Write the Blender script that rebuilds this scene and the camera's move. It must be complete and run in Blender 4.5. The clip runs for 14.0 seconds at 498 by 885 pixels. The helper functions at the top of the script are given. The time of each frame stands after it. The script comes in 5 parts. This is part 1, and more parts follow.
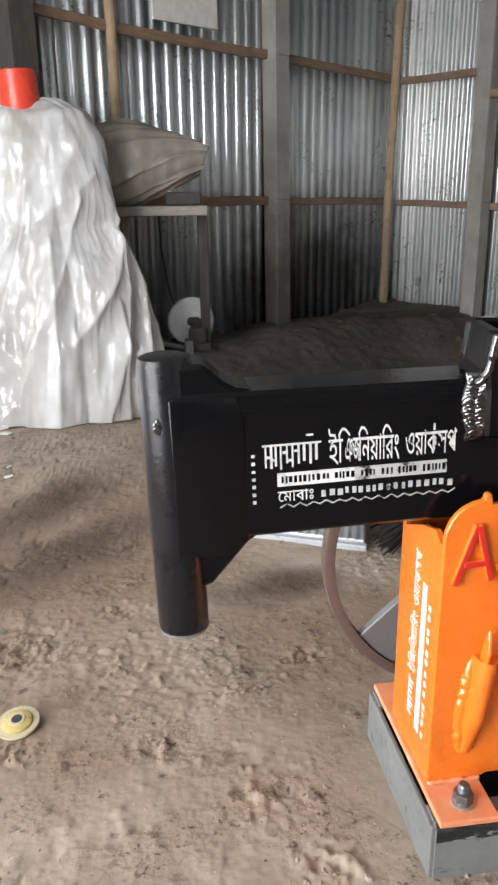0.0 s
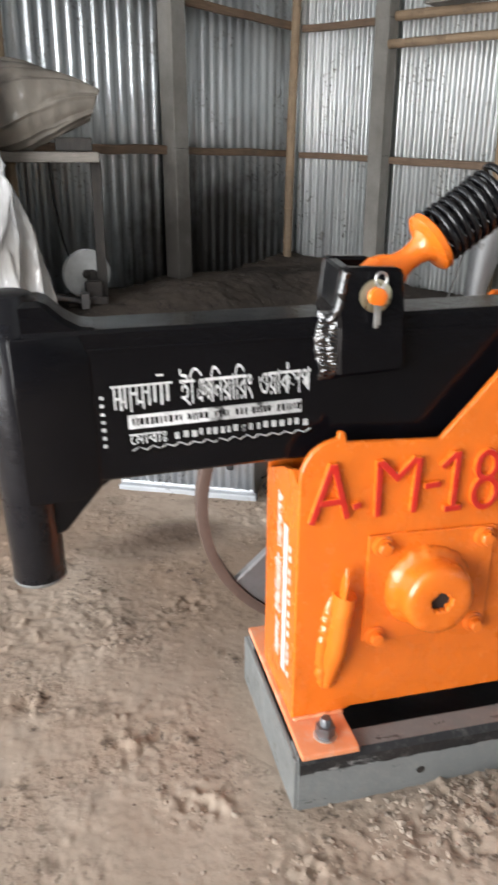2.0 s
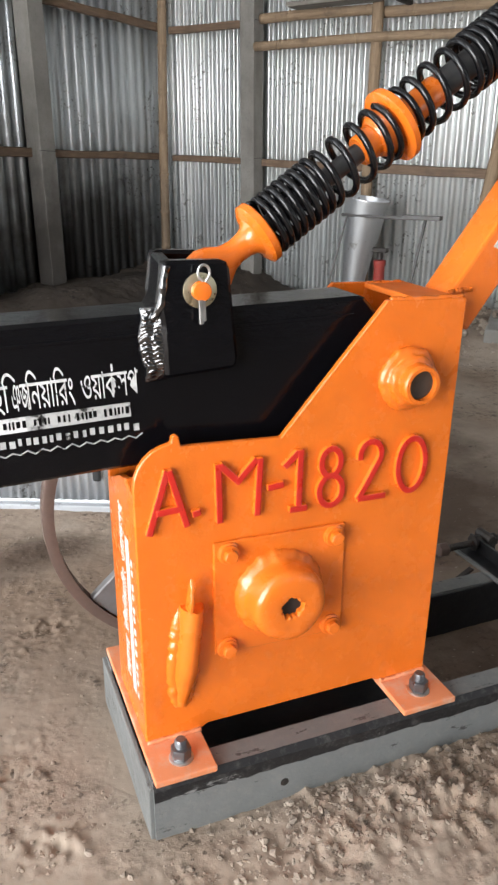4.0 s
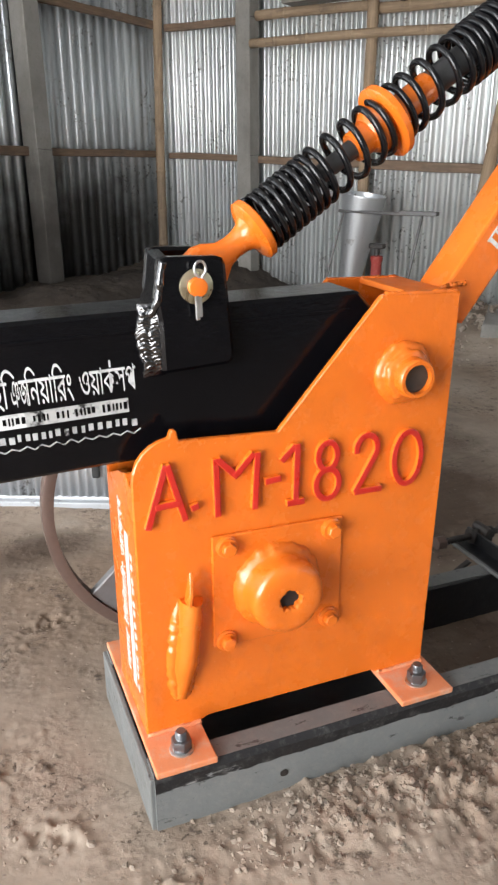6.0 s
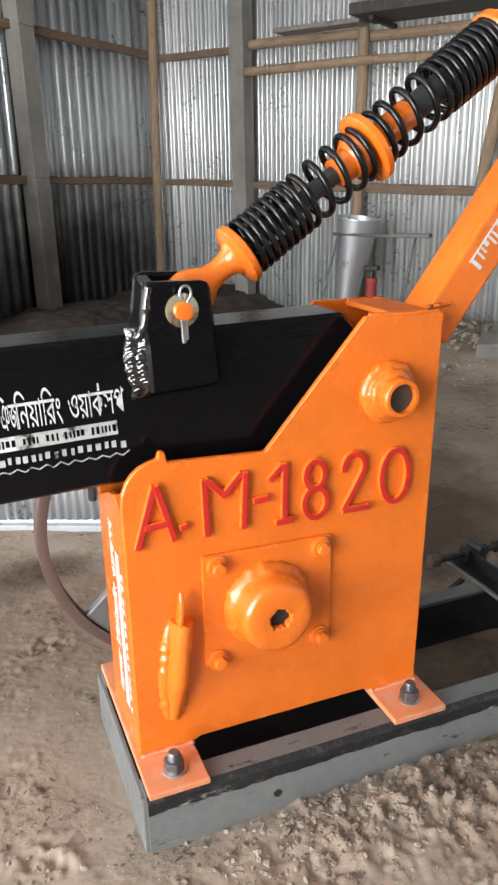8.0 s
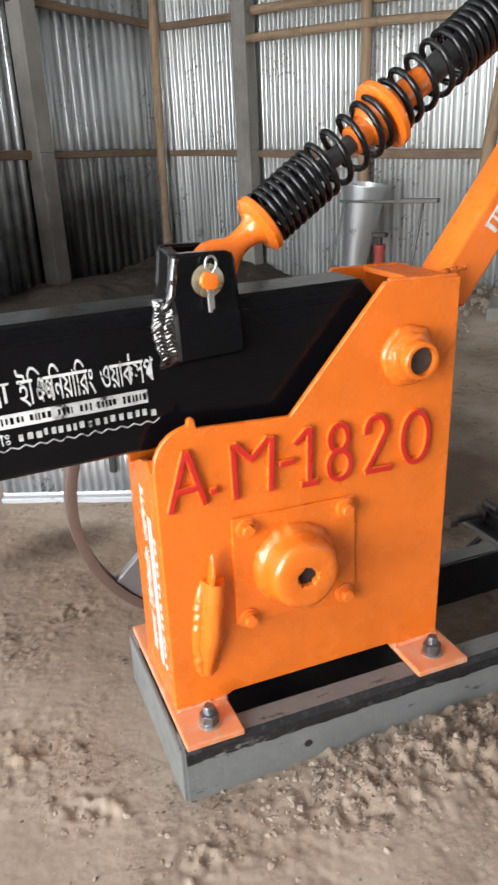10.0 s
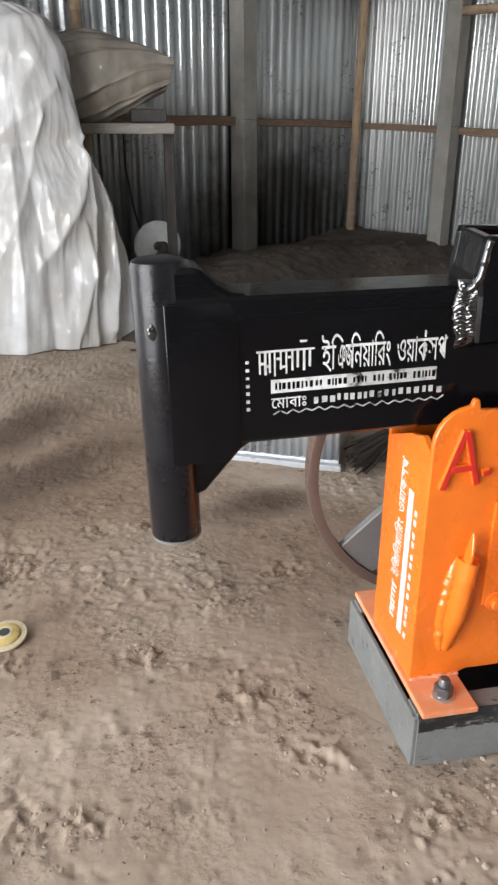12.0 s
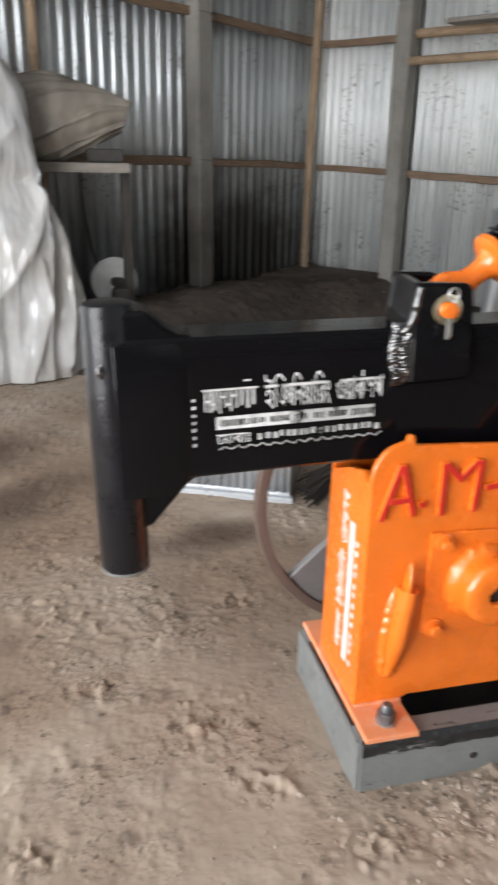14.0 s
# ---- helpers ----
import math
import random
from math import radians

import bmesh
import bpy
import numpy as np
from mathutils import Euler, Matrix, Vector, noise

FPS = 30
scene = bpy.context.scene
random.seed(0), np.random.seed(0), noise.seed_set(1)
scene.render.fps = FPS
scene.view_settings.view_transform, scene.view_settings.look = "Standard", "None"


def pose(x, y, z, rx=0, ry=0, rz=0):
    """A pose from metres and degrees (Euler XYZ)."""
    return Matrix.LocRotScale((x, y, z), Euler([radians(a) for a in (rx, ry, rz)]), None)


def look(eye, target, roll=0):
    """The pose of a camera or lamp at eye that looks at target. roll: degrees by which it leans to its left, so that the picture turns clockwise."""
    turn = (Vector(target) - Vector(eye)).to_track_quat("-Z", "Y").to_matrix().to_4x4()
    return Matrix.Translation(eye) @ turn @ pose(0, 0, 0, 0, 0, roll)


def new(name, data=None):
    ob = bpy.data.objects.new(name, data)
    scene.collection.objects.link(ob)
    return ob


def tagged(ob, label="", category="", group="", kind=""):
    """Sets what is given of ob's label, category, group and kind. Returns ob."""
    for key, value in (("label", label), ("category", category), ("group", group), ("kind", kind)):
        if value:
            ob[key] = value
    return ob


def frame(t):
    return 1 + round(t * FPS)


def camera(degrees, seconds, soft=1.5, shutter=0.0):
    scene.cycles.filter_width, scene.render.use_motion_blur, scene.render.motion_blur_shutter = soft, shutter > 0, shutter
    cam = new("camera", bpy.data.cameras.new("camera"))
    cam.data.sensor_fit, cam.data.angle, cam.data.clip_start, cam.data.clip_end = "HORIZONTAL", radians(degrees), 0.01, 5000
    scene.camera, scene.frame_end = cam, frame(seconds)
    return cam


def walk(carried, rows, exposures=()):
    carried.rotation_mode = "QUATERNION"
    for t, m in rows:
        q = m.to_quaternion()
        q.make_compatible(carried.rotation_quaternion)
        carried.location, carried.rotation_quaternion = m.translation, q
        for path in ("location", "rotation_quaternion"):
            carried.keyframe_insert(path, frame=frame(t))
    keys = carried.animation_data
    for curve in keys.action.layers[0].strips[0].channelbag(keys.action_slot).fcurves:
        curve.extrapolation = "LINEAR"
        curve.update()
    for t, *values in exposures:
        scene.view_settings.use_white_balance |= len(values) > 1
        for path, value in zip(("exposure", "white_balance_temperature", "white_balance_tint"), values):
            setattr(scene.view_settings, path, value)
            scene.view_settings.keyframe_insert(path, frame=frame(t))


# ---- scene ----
cam = camera(36.2, 14.0, soft=2.5, shutter=0.75)
PATH = [
    (0, (-0.488, -1.136, 1.227), (-0.239, 0.746, 0.6), -0.7),
    (0.5, (-0.498, -1.145, 1.224), (-0.261, 0.738, 0.593), 0.0),
    (1, (-0.49, -1.129, 1.222), (-0.24, 0.751, 0.589), -0.0),
    (1.5, (-0.439, -1.134, 1.204), (-0.089, 0.727, 0.562), 0.0),
    (2, (-0.374, -1.143, 1.188), (0.074, 0.666, 0.462), 0.4),
    (2.5, (-0.302, -1.115, 1.163), (0.222, 0.655, 0.441), 0.6),
    (3, (-0.237, -1.1, 1.177), (0.483, 0.645, 0.513), 1.8),
    (3.5, (-0.239, -1.105, 1.159), (0.459, 0.631, 0.453), 0.4),
    (6, (-0.243, -1.124, 1.159), (0.45, 0.61, 0.442), -0.2),
    (6.5, (-0.241, -1.133, 1.159), (0.48, 0.59, 0.445), -0.0),
    (7, (-0.239, -1.135, 1.159), (0.49, 0.593, 0.466), -0.1),
    (7.5, (-0.239, -1.142, 1.162), (0.483, 0.594, 0.48), -0.4),
    (8, (-0.227, -1.15, 1.162), (0.469, 0.604, 0.5), -1.0),
    (10.5, (-0.320, -1.182, 1.171), (0.308, 0.561, 0.418), -3.8),
    (11, (-0.483, -1.148, 1.211), (-0.108, 0.663, 0.449), -2.6),
    (11.5, (-0.552, -1.156, 1.206), (-0.234, 0.667, 0.447), -0.0),
    (12, (-0.549, -1.15, 1.184), (-0.206, 0.657, 0.398), 0.2),
    (12.5, (-0.544, -1.158, 1.187), (-0.202, 0.669, 0.447), 1.2),
    (13, (-0.571, -1.162, 1.192), (-0.258, 0.684, 0.489), 1.4),
    (13.5, (-0.58, -1.177, 1.201), (-0.238, 0.658, 0.484), 2.0),
    (14, (-0.535, -1.202, 1.21), (-0.083, 0.613, 0.503), 1.2),
]
walk(cam, [(t, look(eye, target, roll)) for t, eye, target, roll in PATH],
     exposures=[(0, 0.14), (0.5, -0.05), (1.5, 0.05), (2.4, 0.24), (3.0, 0.22), (8.2, 0.23), (10.5, 0.19), (11.2, 0.04), (14, 0.0)])


# ---- world, light ----
def build_light():
    world = bpy.data.worlds.new("daylight")
    scene.world = world
    world.use_nodes = True
    nt = world.node_tree
    sky = nt.nodes.new("ShaderNodeTexSky")
    sky.sky_type, sky.sun_disc = "NISHITA", False
    sky.sun_elevation, sky.sun_rotation = radians(48), radians(33.7)
    bg = nt.nodes["Background"]
    bg.inputs["Strength"].default_value = 0.12
    nt.links.new(sky.outputs["Color"], bg.inputs["Color"])

    def area(name, eye, target, sx, sy, watts, colour):
        d = bpy.data.lights.new(name, "AREA")
        d.shape, d.size, d.size_y, d.energy, d.color = "RECTANGLE", sx, sy, watts, colour
        ob = new(name, d)
        ob.matrix_world = look(eye, target)
        return ob

    # sky light in the wide doorway and side door, plus an added rear fill
    area("doorway_light", (-3.66, -1.85, 1.35), (-2.85, -1.27, 1.35), 3.3, 2.6, 385, (0.98, 0.985, 1.0))
    area("side_door_light", (-3.36, 1.93, 1.42), (-2.78, 1.12, 1.42), 2.9, 2.75, 85, (0.95, 0.98, 1.0))
    area("added_fill_light", (4.0, -2.75, 1.75), (3.42, -1.94, 1.75), 2.0, 1.3, 10, (0.95, 0.98, 1.0))
    sun = bpy.data.lights.new("sun", "SUN")
    sun.energy, sun.angle, sun.color = 2.5, radians(0.6), (1.0, 0.95, 0.88)
    new("sun", sun).matrix_world = look((6, 9, 12), (0, 0, 0))


build_light()
scene.view_settings.exposure = 0.0


# ---- small building blocks ----
def mesh_of(name, bm, mat, smooth=False):
    me = bpy.data.meshes.new(name)
    bm.normal_update()
    bm.to_mesh(me)
    bm.free()
    if smooth:
        for p in me.polygons:
            p.use_smooth = True
    if mat:
        me.materials.append(mat)
    return me


def part(name, bm, mat, parent, label="", smooth=False):
    ob = new(name, mesh_of(name, bm, mat, smooth))
    ob.parent = parent
    return tagged(ob, label)


def thing(name, label, category, m=Matrix.Identity(4), group="", kind=""):
    ob = new(name)
    ob.empty_display_size = 0.05
    ob.matrix_world = m
    return tagged(ob, label, category, group, kind)


def solo(name, bm, mat, label, category, m=Matrix.Identity(4), group="", kind="", smooth=False):
    ob = new(name, mesh_of(name, bm, mat, smooth))
    ob.matrix_world = m
    return tagged(ob, label, category, group, kind)


def bev(bm, w, seg=2):
    if w > 0:
        es = [e for e in bm.edges if len(e.link_faces) == 2 and e.calc_face_angle(0) > 0.5]
        bmesh.ops.bevel(bm, geom=es, offset=w, segments=seg, affect="EDGES", profile=0.5)
    return bm


def box(x0, x1, y0, y1, z0, z1, bevel=0.002, bm=None):
    own = bmesh.new()
    m = Matrix.LocRotScale(((x0 + x1) / 2, (y0 + y1) / 2, (z0 + z1) / 2), None, (x1 - x0, y1 - y0, z1 - z0))
    bmesh.ops.create_cube(own, size=1, matrix=m)
    bev(own, bevel)
    return join(bm, own)


def thick(bm, vec):
    """Give an open strip of faces a second skin and closed edges."""
    vec = Vector(vec)
    faces, rim = list(bm.faces), [e for e in bm.edges if e.is_boundary]
    twin = {v: bm.verts.new(v.co + vec) for v in list(bm.verts)}
    for f in faces:
        bm.faces.new([twin[v] for v in reversed(f.verts)])
    for e in rim:
        a, b = e.verts
        bm.faces.new((a, b, twin[b], twin[a]))
    bmesh.ops.recalc_face_normals(bm, faces=bm.faces)
    return bm


def join(bm, own):
    if bm is None:
        return own
    me = bpy.data.meshes.new("tmp")
    own.to_mesh(me)
    own.free()
    bm.from_mesh(me)
    bpy.data.meshes.remove(me)
    return bm


def axis_m(a, b):
    a, b = Vector(a), Vector(b)
    return Matrix.Translation((a + b) / 2) @ (b - a).to_track_quat("Z", "Y").to_matrix().to_4x4(), (b - a).length


def rod(a, b, r1, r2=None, seg=24, bevel=0.0, bm=None):
    own = bmesh.new()
    m, n = axis_m(a, b)
    bmesh.ops.create_cone(own, cap_ends=True, segments=seg, radius1=r1, radius2=r1 if r2 is None else r2, depth=n, matrix=m)
    if bevel:
        bev(own, bevel)
    return join(bm, own)


def prism_y(pts, y0, y1, bevel=0.0015, bm=None):
    """An outline in x and z, given thickness along y."""
    own = bmesh.new()
    f = own.faces.new([own.verts.new((x, y0, z)) for x, z in pts])
    out = bmesh.ops.extrude_face_region(own, geom=[f])
    bmesh.ops.translate(own, verts=[v for v in out["geom"] if isinstance(v, bmesh.types.BMVert)], vec=(0, y1 - y0, 0))
    bmesh.ops.recalc_face_normals(own, faces=own.faces)
    bev(own, bevel, 1)
    return join(bm, own)


def tube(points, r, seg=10, bm=None, radii=None, closed=False):
    """A round tube along a path."""
    own = bmesh.new()
    pts = [Vector(p) for p in points]
    n = len(pts)
    rings = []
    up = Vector((0, 0, 1))
    for i, p in enumerate(pts):
        a = pts[(i - 1) % n] if closed or i else pts[0]
        b = pts[(i + 1) % n] if closed or i < n - 1 else pts[-1]
        d = (b - a).normalized()
        s = d.cross(up)
        if s.length < 1e-3:
            s = d.cross(Vector((0, 1, 0)))
        s.normalize()
        u = s.cross(d)
        up = u
        q = radii[i] if radii else r
        rings.append([own.verts.new(p + q * (math.cos(2 * math.pi * k / seg) * s + math.sin(2 * math.pi * k / seg) * u)) for k in range(seg)])
    for i in range(n if closed else n - 1):
        A, B = rings[i], rings[(i + 1) % n]
        for k in range(seg):
            own.faces.new((A[k], A[(k + 1) % seg], B[(k + 1) % seg], B[k]))
    if not closed:
        own.faces.new(list(reversed(rings[0])))
        own.faces.new(rings[-1])
    bmesh.ops.recalc_face_normals(own, faces=own.faces)
    return join(bm, own)


def lathe(profile, a, b, seg=32, bm=None):
    """A turned body: (distance along a-b in metres, radius) pairs."""
    own = bmesh.new()
    a, b = Vector(a), Vector(b)
    d = (b - a).normalized()
    s = d.cross(Vector((0, 0, 1)) if abs(d.z) < 0.9 else Vector((0, 1, 0))).normalized()
    u = s.cross(d)
    rings = []
    for t, r in profile:
        rings.append([own.verts.new(a + d * t + r * (math.cos(2 * math.pi * k / seg) * s + math.sin(2 * math.pi * k / seg) * u)) for k in range(seg)])
    for A, B in zip(rings, rings[1:]):
        for k in range(seg):
            own.faces.new((A[k], A[(k + 1) % seg], B[(k + 1) % seg], B[k]))
    own.faces.new(list(reversed(rings[0])))
    own.faces.new(rings[-1])
    bmesh.ops.recalc_face_normals(own, faces=own.faces)
    return join(bm, own)


def sharp_smooth(ob, angle=35):
    me = ob.data
    for p in me.polygons:
        p.use_smooth = True
    bm = bmesh.new()
    bm.from_mesh(me)
    for e in bm.edges:
        if len(e.link_faces) == 2 and e.calc_face_angle(0) > radians(angle):
            e.smooth = False
    bm.to_mesh(me)
    bm.free()
    return ob


def fbm(x, y, scale, octaves=4, seed=0, gain=0.5):
    """Smooth random heights on arrays of x and y, about -1 to 1."""
    total, amp, norm = np.zeros_like(x), 1.0, 0.0
    for o in range(octaves):
        g = np.random.RandomState(seed + 17 * o).rand(256, 256) * 2 - 1
        u, v = x / scale + 31.7 * o, y / scale + 11.3 * o
        i, j = np.floor(u).astype(int), np.floor(v).astype(int)
        fu, fv = u - i, v - j
        fu, fv = fu * fu * (3 - 2 * fu), fv * fv * (3 - 2 * fv)
        i0, i1, j0, j1 = i % 256, (i + 1) % 256, j % 256, (j + 1) % 256
        total += amp * ((g[i0, j0] * (1 - fu) + g[i1, j0] * fu) * (1 - fv) + (g[i0, j1] * (1 - fu) + g[i1, j1] * fu) * fv)
        norm += amp
        amp, scale = amp * gain, scale / 2.03
    return total / norm


# ---- materials ----
class Mat:
    """A small node-writing aid round one Principled material."""

    def __init__(self, name):
        self.m = bpy.data.materials.new(name)
        self.m.use_nodes = True
        self.nt = self.m.node_tree
        self.b = self.nt.nodes["Principled BSDF"]

    def node(self, kind, **values):
        n = self.nt.nodes.new("ShaderNode" + kind)
        for k, v in values.items():
            n.inputs[k].default_value = v
        return n

    def link(self, a, b):
        self.nt.links.new(a, b)

    def coords(self):
        return self.node("TexCoord").outputs["Object"]

    def geo(self):
        return self.node("NewGeometry").outputs["Position"]

    def noise(self, scale, detail=4, rough=0.55, vec=None, stretch=None):
        n = self.node("TexNoise", Scale=scale, Detail=detail, Roughness=rough)
        v = vec or self.geo()
        if stretch:
            mp = self.node("Mapping")
            mp.inputs["Scale"].default_value = stretch
            self.link(v, mp.inputs["Vector"])
            v = mp.outputs["Vector"]
        self.link(v, n.inputs["Vector"])
        return n.outputs["Fac"]

    def ramp(self, fac, stops):
        n = self.node("ValToRGB")
        e = n.color_ramp.elements
        while len(e) < len(stops):
            e.new(0.5)
        for el, (p, c) in zip(e, stops):
            el.position = p
            el.color = (*c, 1) if len(c) == 3 else c
        self.link(fac, n.inputs["Fac"])
        return n.outputs["Color"]

    def grey(self, fac, lo, hi, a=0.0, b=1.0):
        n = self.node("MapRange")
        n.inputs["From Min"].default_value, n.inputs["From Max"].default_value = lo, hi
        n.inputs["To Min"].default_value, n.inputs["To Max"].default_value = a, b
        self.link(fac, n.inputs["Value"])
        return n.outputs["Result"]

    def mix(self, fac, a, b, how="MIX"):
        n = self.node("Mix")
        n.data_type, n.blend_type = "RGBA", how
        for s, v in (("Factor", fac), ("A", a), ("B", b)):
            sock = [i for i in n.inputs if i.name == s and i.enabled][0]
            if isinstance(v, (int, float)):
                sock.default_value = v
            elif isinstance(v, tuple):
                sock.default_value = (*v, 1)
            else:
                self.link(v, sock)
        return [o for o in n.outputs if o.enabled][0]

    def maths(self, op, a, b=0.0):
        n = self.node("Math")
        n.operation = op
        for i, v in enumerate((a, b)):
            if isinstance(v, (int, float)):
                n.inputs[i].default_value = v
            else:
                self.link(v, n.inputs[i])
        return n.outputs["Value"]

    def set(self, **kw):
        for k, v in kw.items():
            sock = self.b.inputs[k.replace("_", " ")]
            if isinstance(v, (int, float)):
                sock.default_value = v
            elif isinstance(v, tuple):
                sock.default_value = (*v, 1) if len(v) == 3 and len(sock.default_value) == 4 else v
            else:
                self.link(v, sock)
        return self

    def bump(self, height, strength=0.3, dist=0.002):
        n = self.node("Bump", Strength=strength, Distance=dist)
        self.link(height, n.inputs["Height"])
        self.link(n.outputs["Normal"], self.b.inputs["Normal"])
        return self


def paint(name, colour, rough=0.28, dust=0.15, dustcol=(0.42, 0.36, 0.29), bump=0.25, coat=0.0, chips=None, spec=0.5, chip=0.69, along=None, patch=60):
    k = Mat(name)
    big, fine = k.noise(6, 5), k.noise(patch, 6, 0.7)
    lo = tuple(c * 0.86 for c in colour)
    hi = tuple(min(1, c * 1.08) for c in colour)
    base = k.mix(k.grey(big, 0.3, 0.7), lo, hi)
    d = k.maths("MULTIPLY", k.grey(fine, 0.5, 0.8), dust)
    base = k.mix(d, base, dustcol)
    if chips:
        c = k.grey(k.noise(35, 8, 0.75, None, along), chip, chip + 0.03)
        base = k.mix(c, base, chips)
    k.set(Base_Color=base, Roughness=k.grey(k.noise(14, 5, 0.6), 0.3, 0.75, rough * 0.75, rough * 1.5))
    k.set(Coat_Weight=coat, Coat_Roughness=0.12, Specular_IOR_Level=spec)
    k.bump(k.maths("ADD", k.noise(40, 3), k.maths("MULTIPLY", k.noise(170, 2), 0.35)), bump, 0.0025)
    return k.m


ORANGE = paint("orange_paint", (0.76, 0.165, 0.0138), 0.24, 0.03, bump=0.26, coat=0.28)
ORANGE_DUSTY = paint("dusty_orange_paint", (0.72, 0.245, 0.105), 0.55, 0.95, (0.56, 0.42, 0.33), bump=0.4, patch=22)
ORANGE_DULL = paint("dull_orange_paint", (0.74, 0.16, 0.0138), 0.5, 0.08, bump=0.3, spec=0.3)
RED = paint("red_paint", (0.55, 0.02, 0.012), 0.3, 0.05, bump=0.4, coat=0.2)
BLACK = paint("black_gloss_paint", (0.003, 0.003, 0.004), 0.15, 0.012, (0.2, 0.18, 0.16), bump=0.26, spec=0.24)
WELD_BLACK = paint("wet_looking_black_paint", (0.004, 0.004, 0.005), 0.11, 0.0, bump=0.05, coat=1.0, spec=0.9)
SPRING_BLACK = paint("black_spring_paint", (0.004, 0.004, 0.005), 0.20, 0.02, bump=0.1, spec=0.4)
INNER_GREY = paint("dull_dark_rod_paint", (0.035, 0.035, 0.036), 0.35, 0.2, (0.12, 0.11, 0.10), bump=0.3)
BASE_BLACK = paint("worn_black_paint", (0.012, 0.012, 0.013), 0.45, 0.35, (0.25, 0.24, 0.22), bump=0.6, chips=(0.24, 0.24, 0.235), chip=0.60, along=(0.22, 1, 1))
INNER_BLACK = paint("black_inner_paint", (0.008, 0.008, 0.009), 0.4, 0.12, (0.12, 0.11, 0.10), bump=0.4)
BASE_GREY = paint("dusty_grey_steel", (0.15, 0.156, 0.152), 0.5, 0.6, (0.22, 0.21, 0.19), bump=0.6, chips=(0.045, 0.043, 0.04), chip=0.61, along=(0.35, 1, 1))
WORN_MARK = paint("rubbed_white_stencil_paint", (0.46, 0.46, 0.45), 0.35, 0.9, (0.03, 0.03, 0.03), bump=0.5, chips=(0.01, 0.01, 0.01), chip=0.56)
ARM_MARK = paint("worn_white_stencil_paint", (0.64, 0.64, 0.63), 0.4, 0.75, (0.04, 0.04, 0.04), bump=0.5, chips=(0.008, 0.008, 0.009), chip=0.615)
WHITE_MARK = paint("white_stencil_paint", (0.66, 0.66, 0.65), 0.45, 0.7, (0.05, 0.05, 0.05), bump=0.3)


def ragged_patches(k, base, spots, colour, most):
    """Ragged patches of a colour round given places: (x, y, z, reach along the ground, reach upward)."""
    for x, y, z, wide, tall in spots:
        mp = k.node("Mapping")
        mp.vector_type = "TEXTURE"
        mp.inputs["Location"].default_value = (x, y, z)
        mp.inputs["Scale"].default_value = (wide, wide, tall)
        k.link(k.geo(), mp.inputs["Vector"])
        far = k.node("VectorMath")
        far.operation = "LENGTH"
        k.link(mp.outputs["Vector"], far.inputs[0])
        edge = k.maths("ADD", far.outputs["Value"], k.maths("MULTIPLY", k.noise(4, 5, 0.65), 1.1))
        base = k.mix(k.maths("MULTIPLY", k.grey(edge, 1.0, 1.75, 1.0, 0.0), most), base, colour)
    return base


def metal(name, colour, rough, metallic=1.0, dirt=0.3, dirtcol=(0.12, 0.10, 0.08)):
    k = Mat(name)
    n = k.noise(30, 6, 0.65)
    base = k.mix(k.maths("MULTIPLY", k.grey(n, 0.45, 0.75), dirt), colour, dirtcol)
    k.set(Base_Color=base, Metallic=metallic, Roughness=k.grey(k.noise(70, 4), 0.3, 0.7, rough * 0.7, rough * 1.3))
    k.bump(k.noise(120, 3), 0.2, 0.001)
    return k.m


BOLT = metal("galvanised_bolt", (0.16, 0.165, 0.175), 0.38, 0.8)
WORN_BLACK = paint("rubbed_black_paint", (0.007, 0.007, 0.009), 0.30, 0.06, (0.14, 0.14, 0.15), bump=0.30, spec=0.30)
WASHER = metal("zinc_washer", (0.62, 0.62, 0.61), 0.38)
BRASSY = metal("yellow_zinc_washer", (0.62, 0.56, 0.40), 0.35)
WHEEL_STEEL = metal("brown_bare_steel", (0.13, 0.086, 0.070), 0.5, 0.25, 0.5, (0.10, 0.07, 0.055))
SPOKE_GREY = metal("grey_cast_steel", (0.17, 0.165, 0.165), 0.55, 0.2, 0.4)
SHAFT = metal("greasy_shaft_end", (0.055, 0.042, 0.032), 0.5, 0.2, 0.9, (0.02, 0.017, 0.014))
DARK = metal("dark_oily_steel", (0.045, 0.04, 0.038), 0.5, 0.5, 0.5, (0.09, 0.075, 0.06))


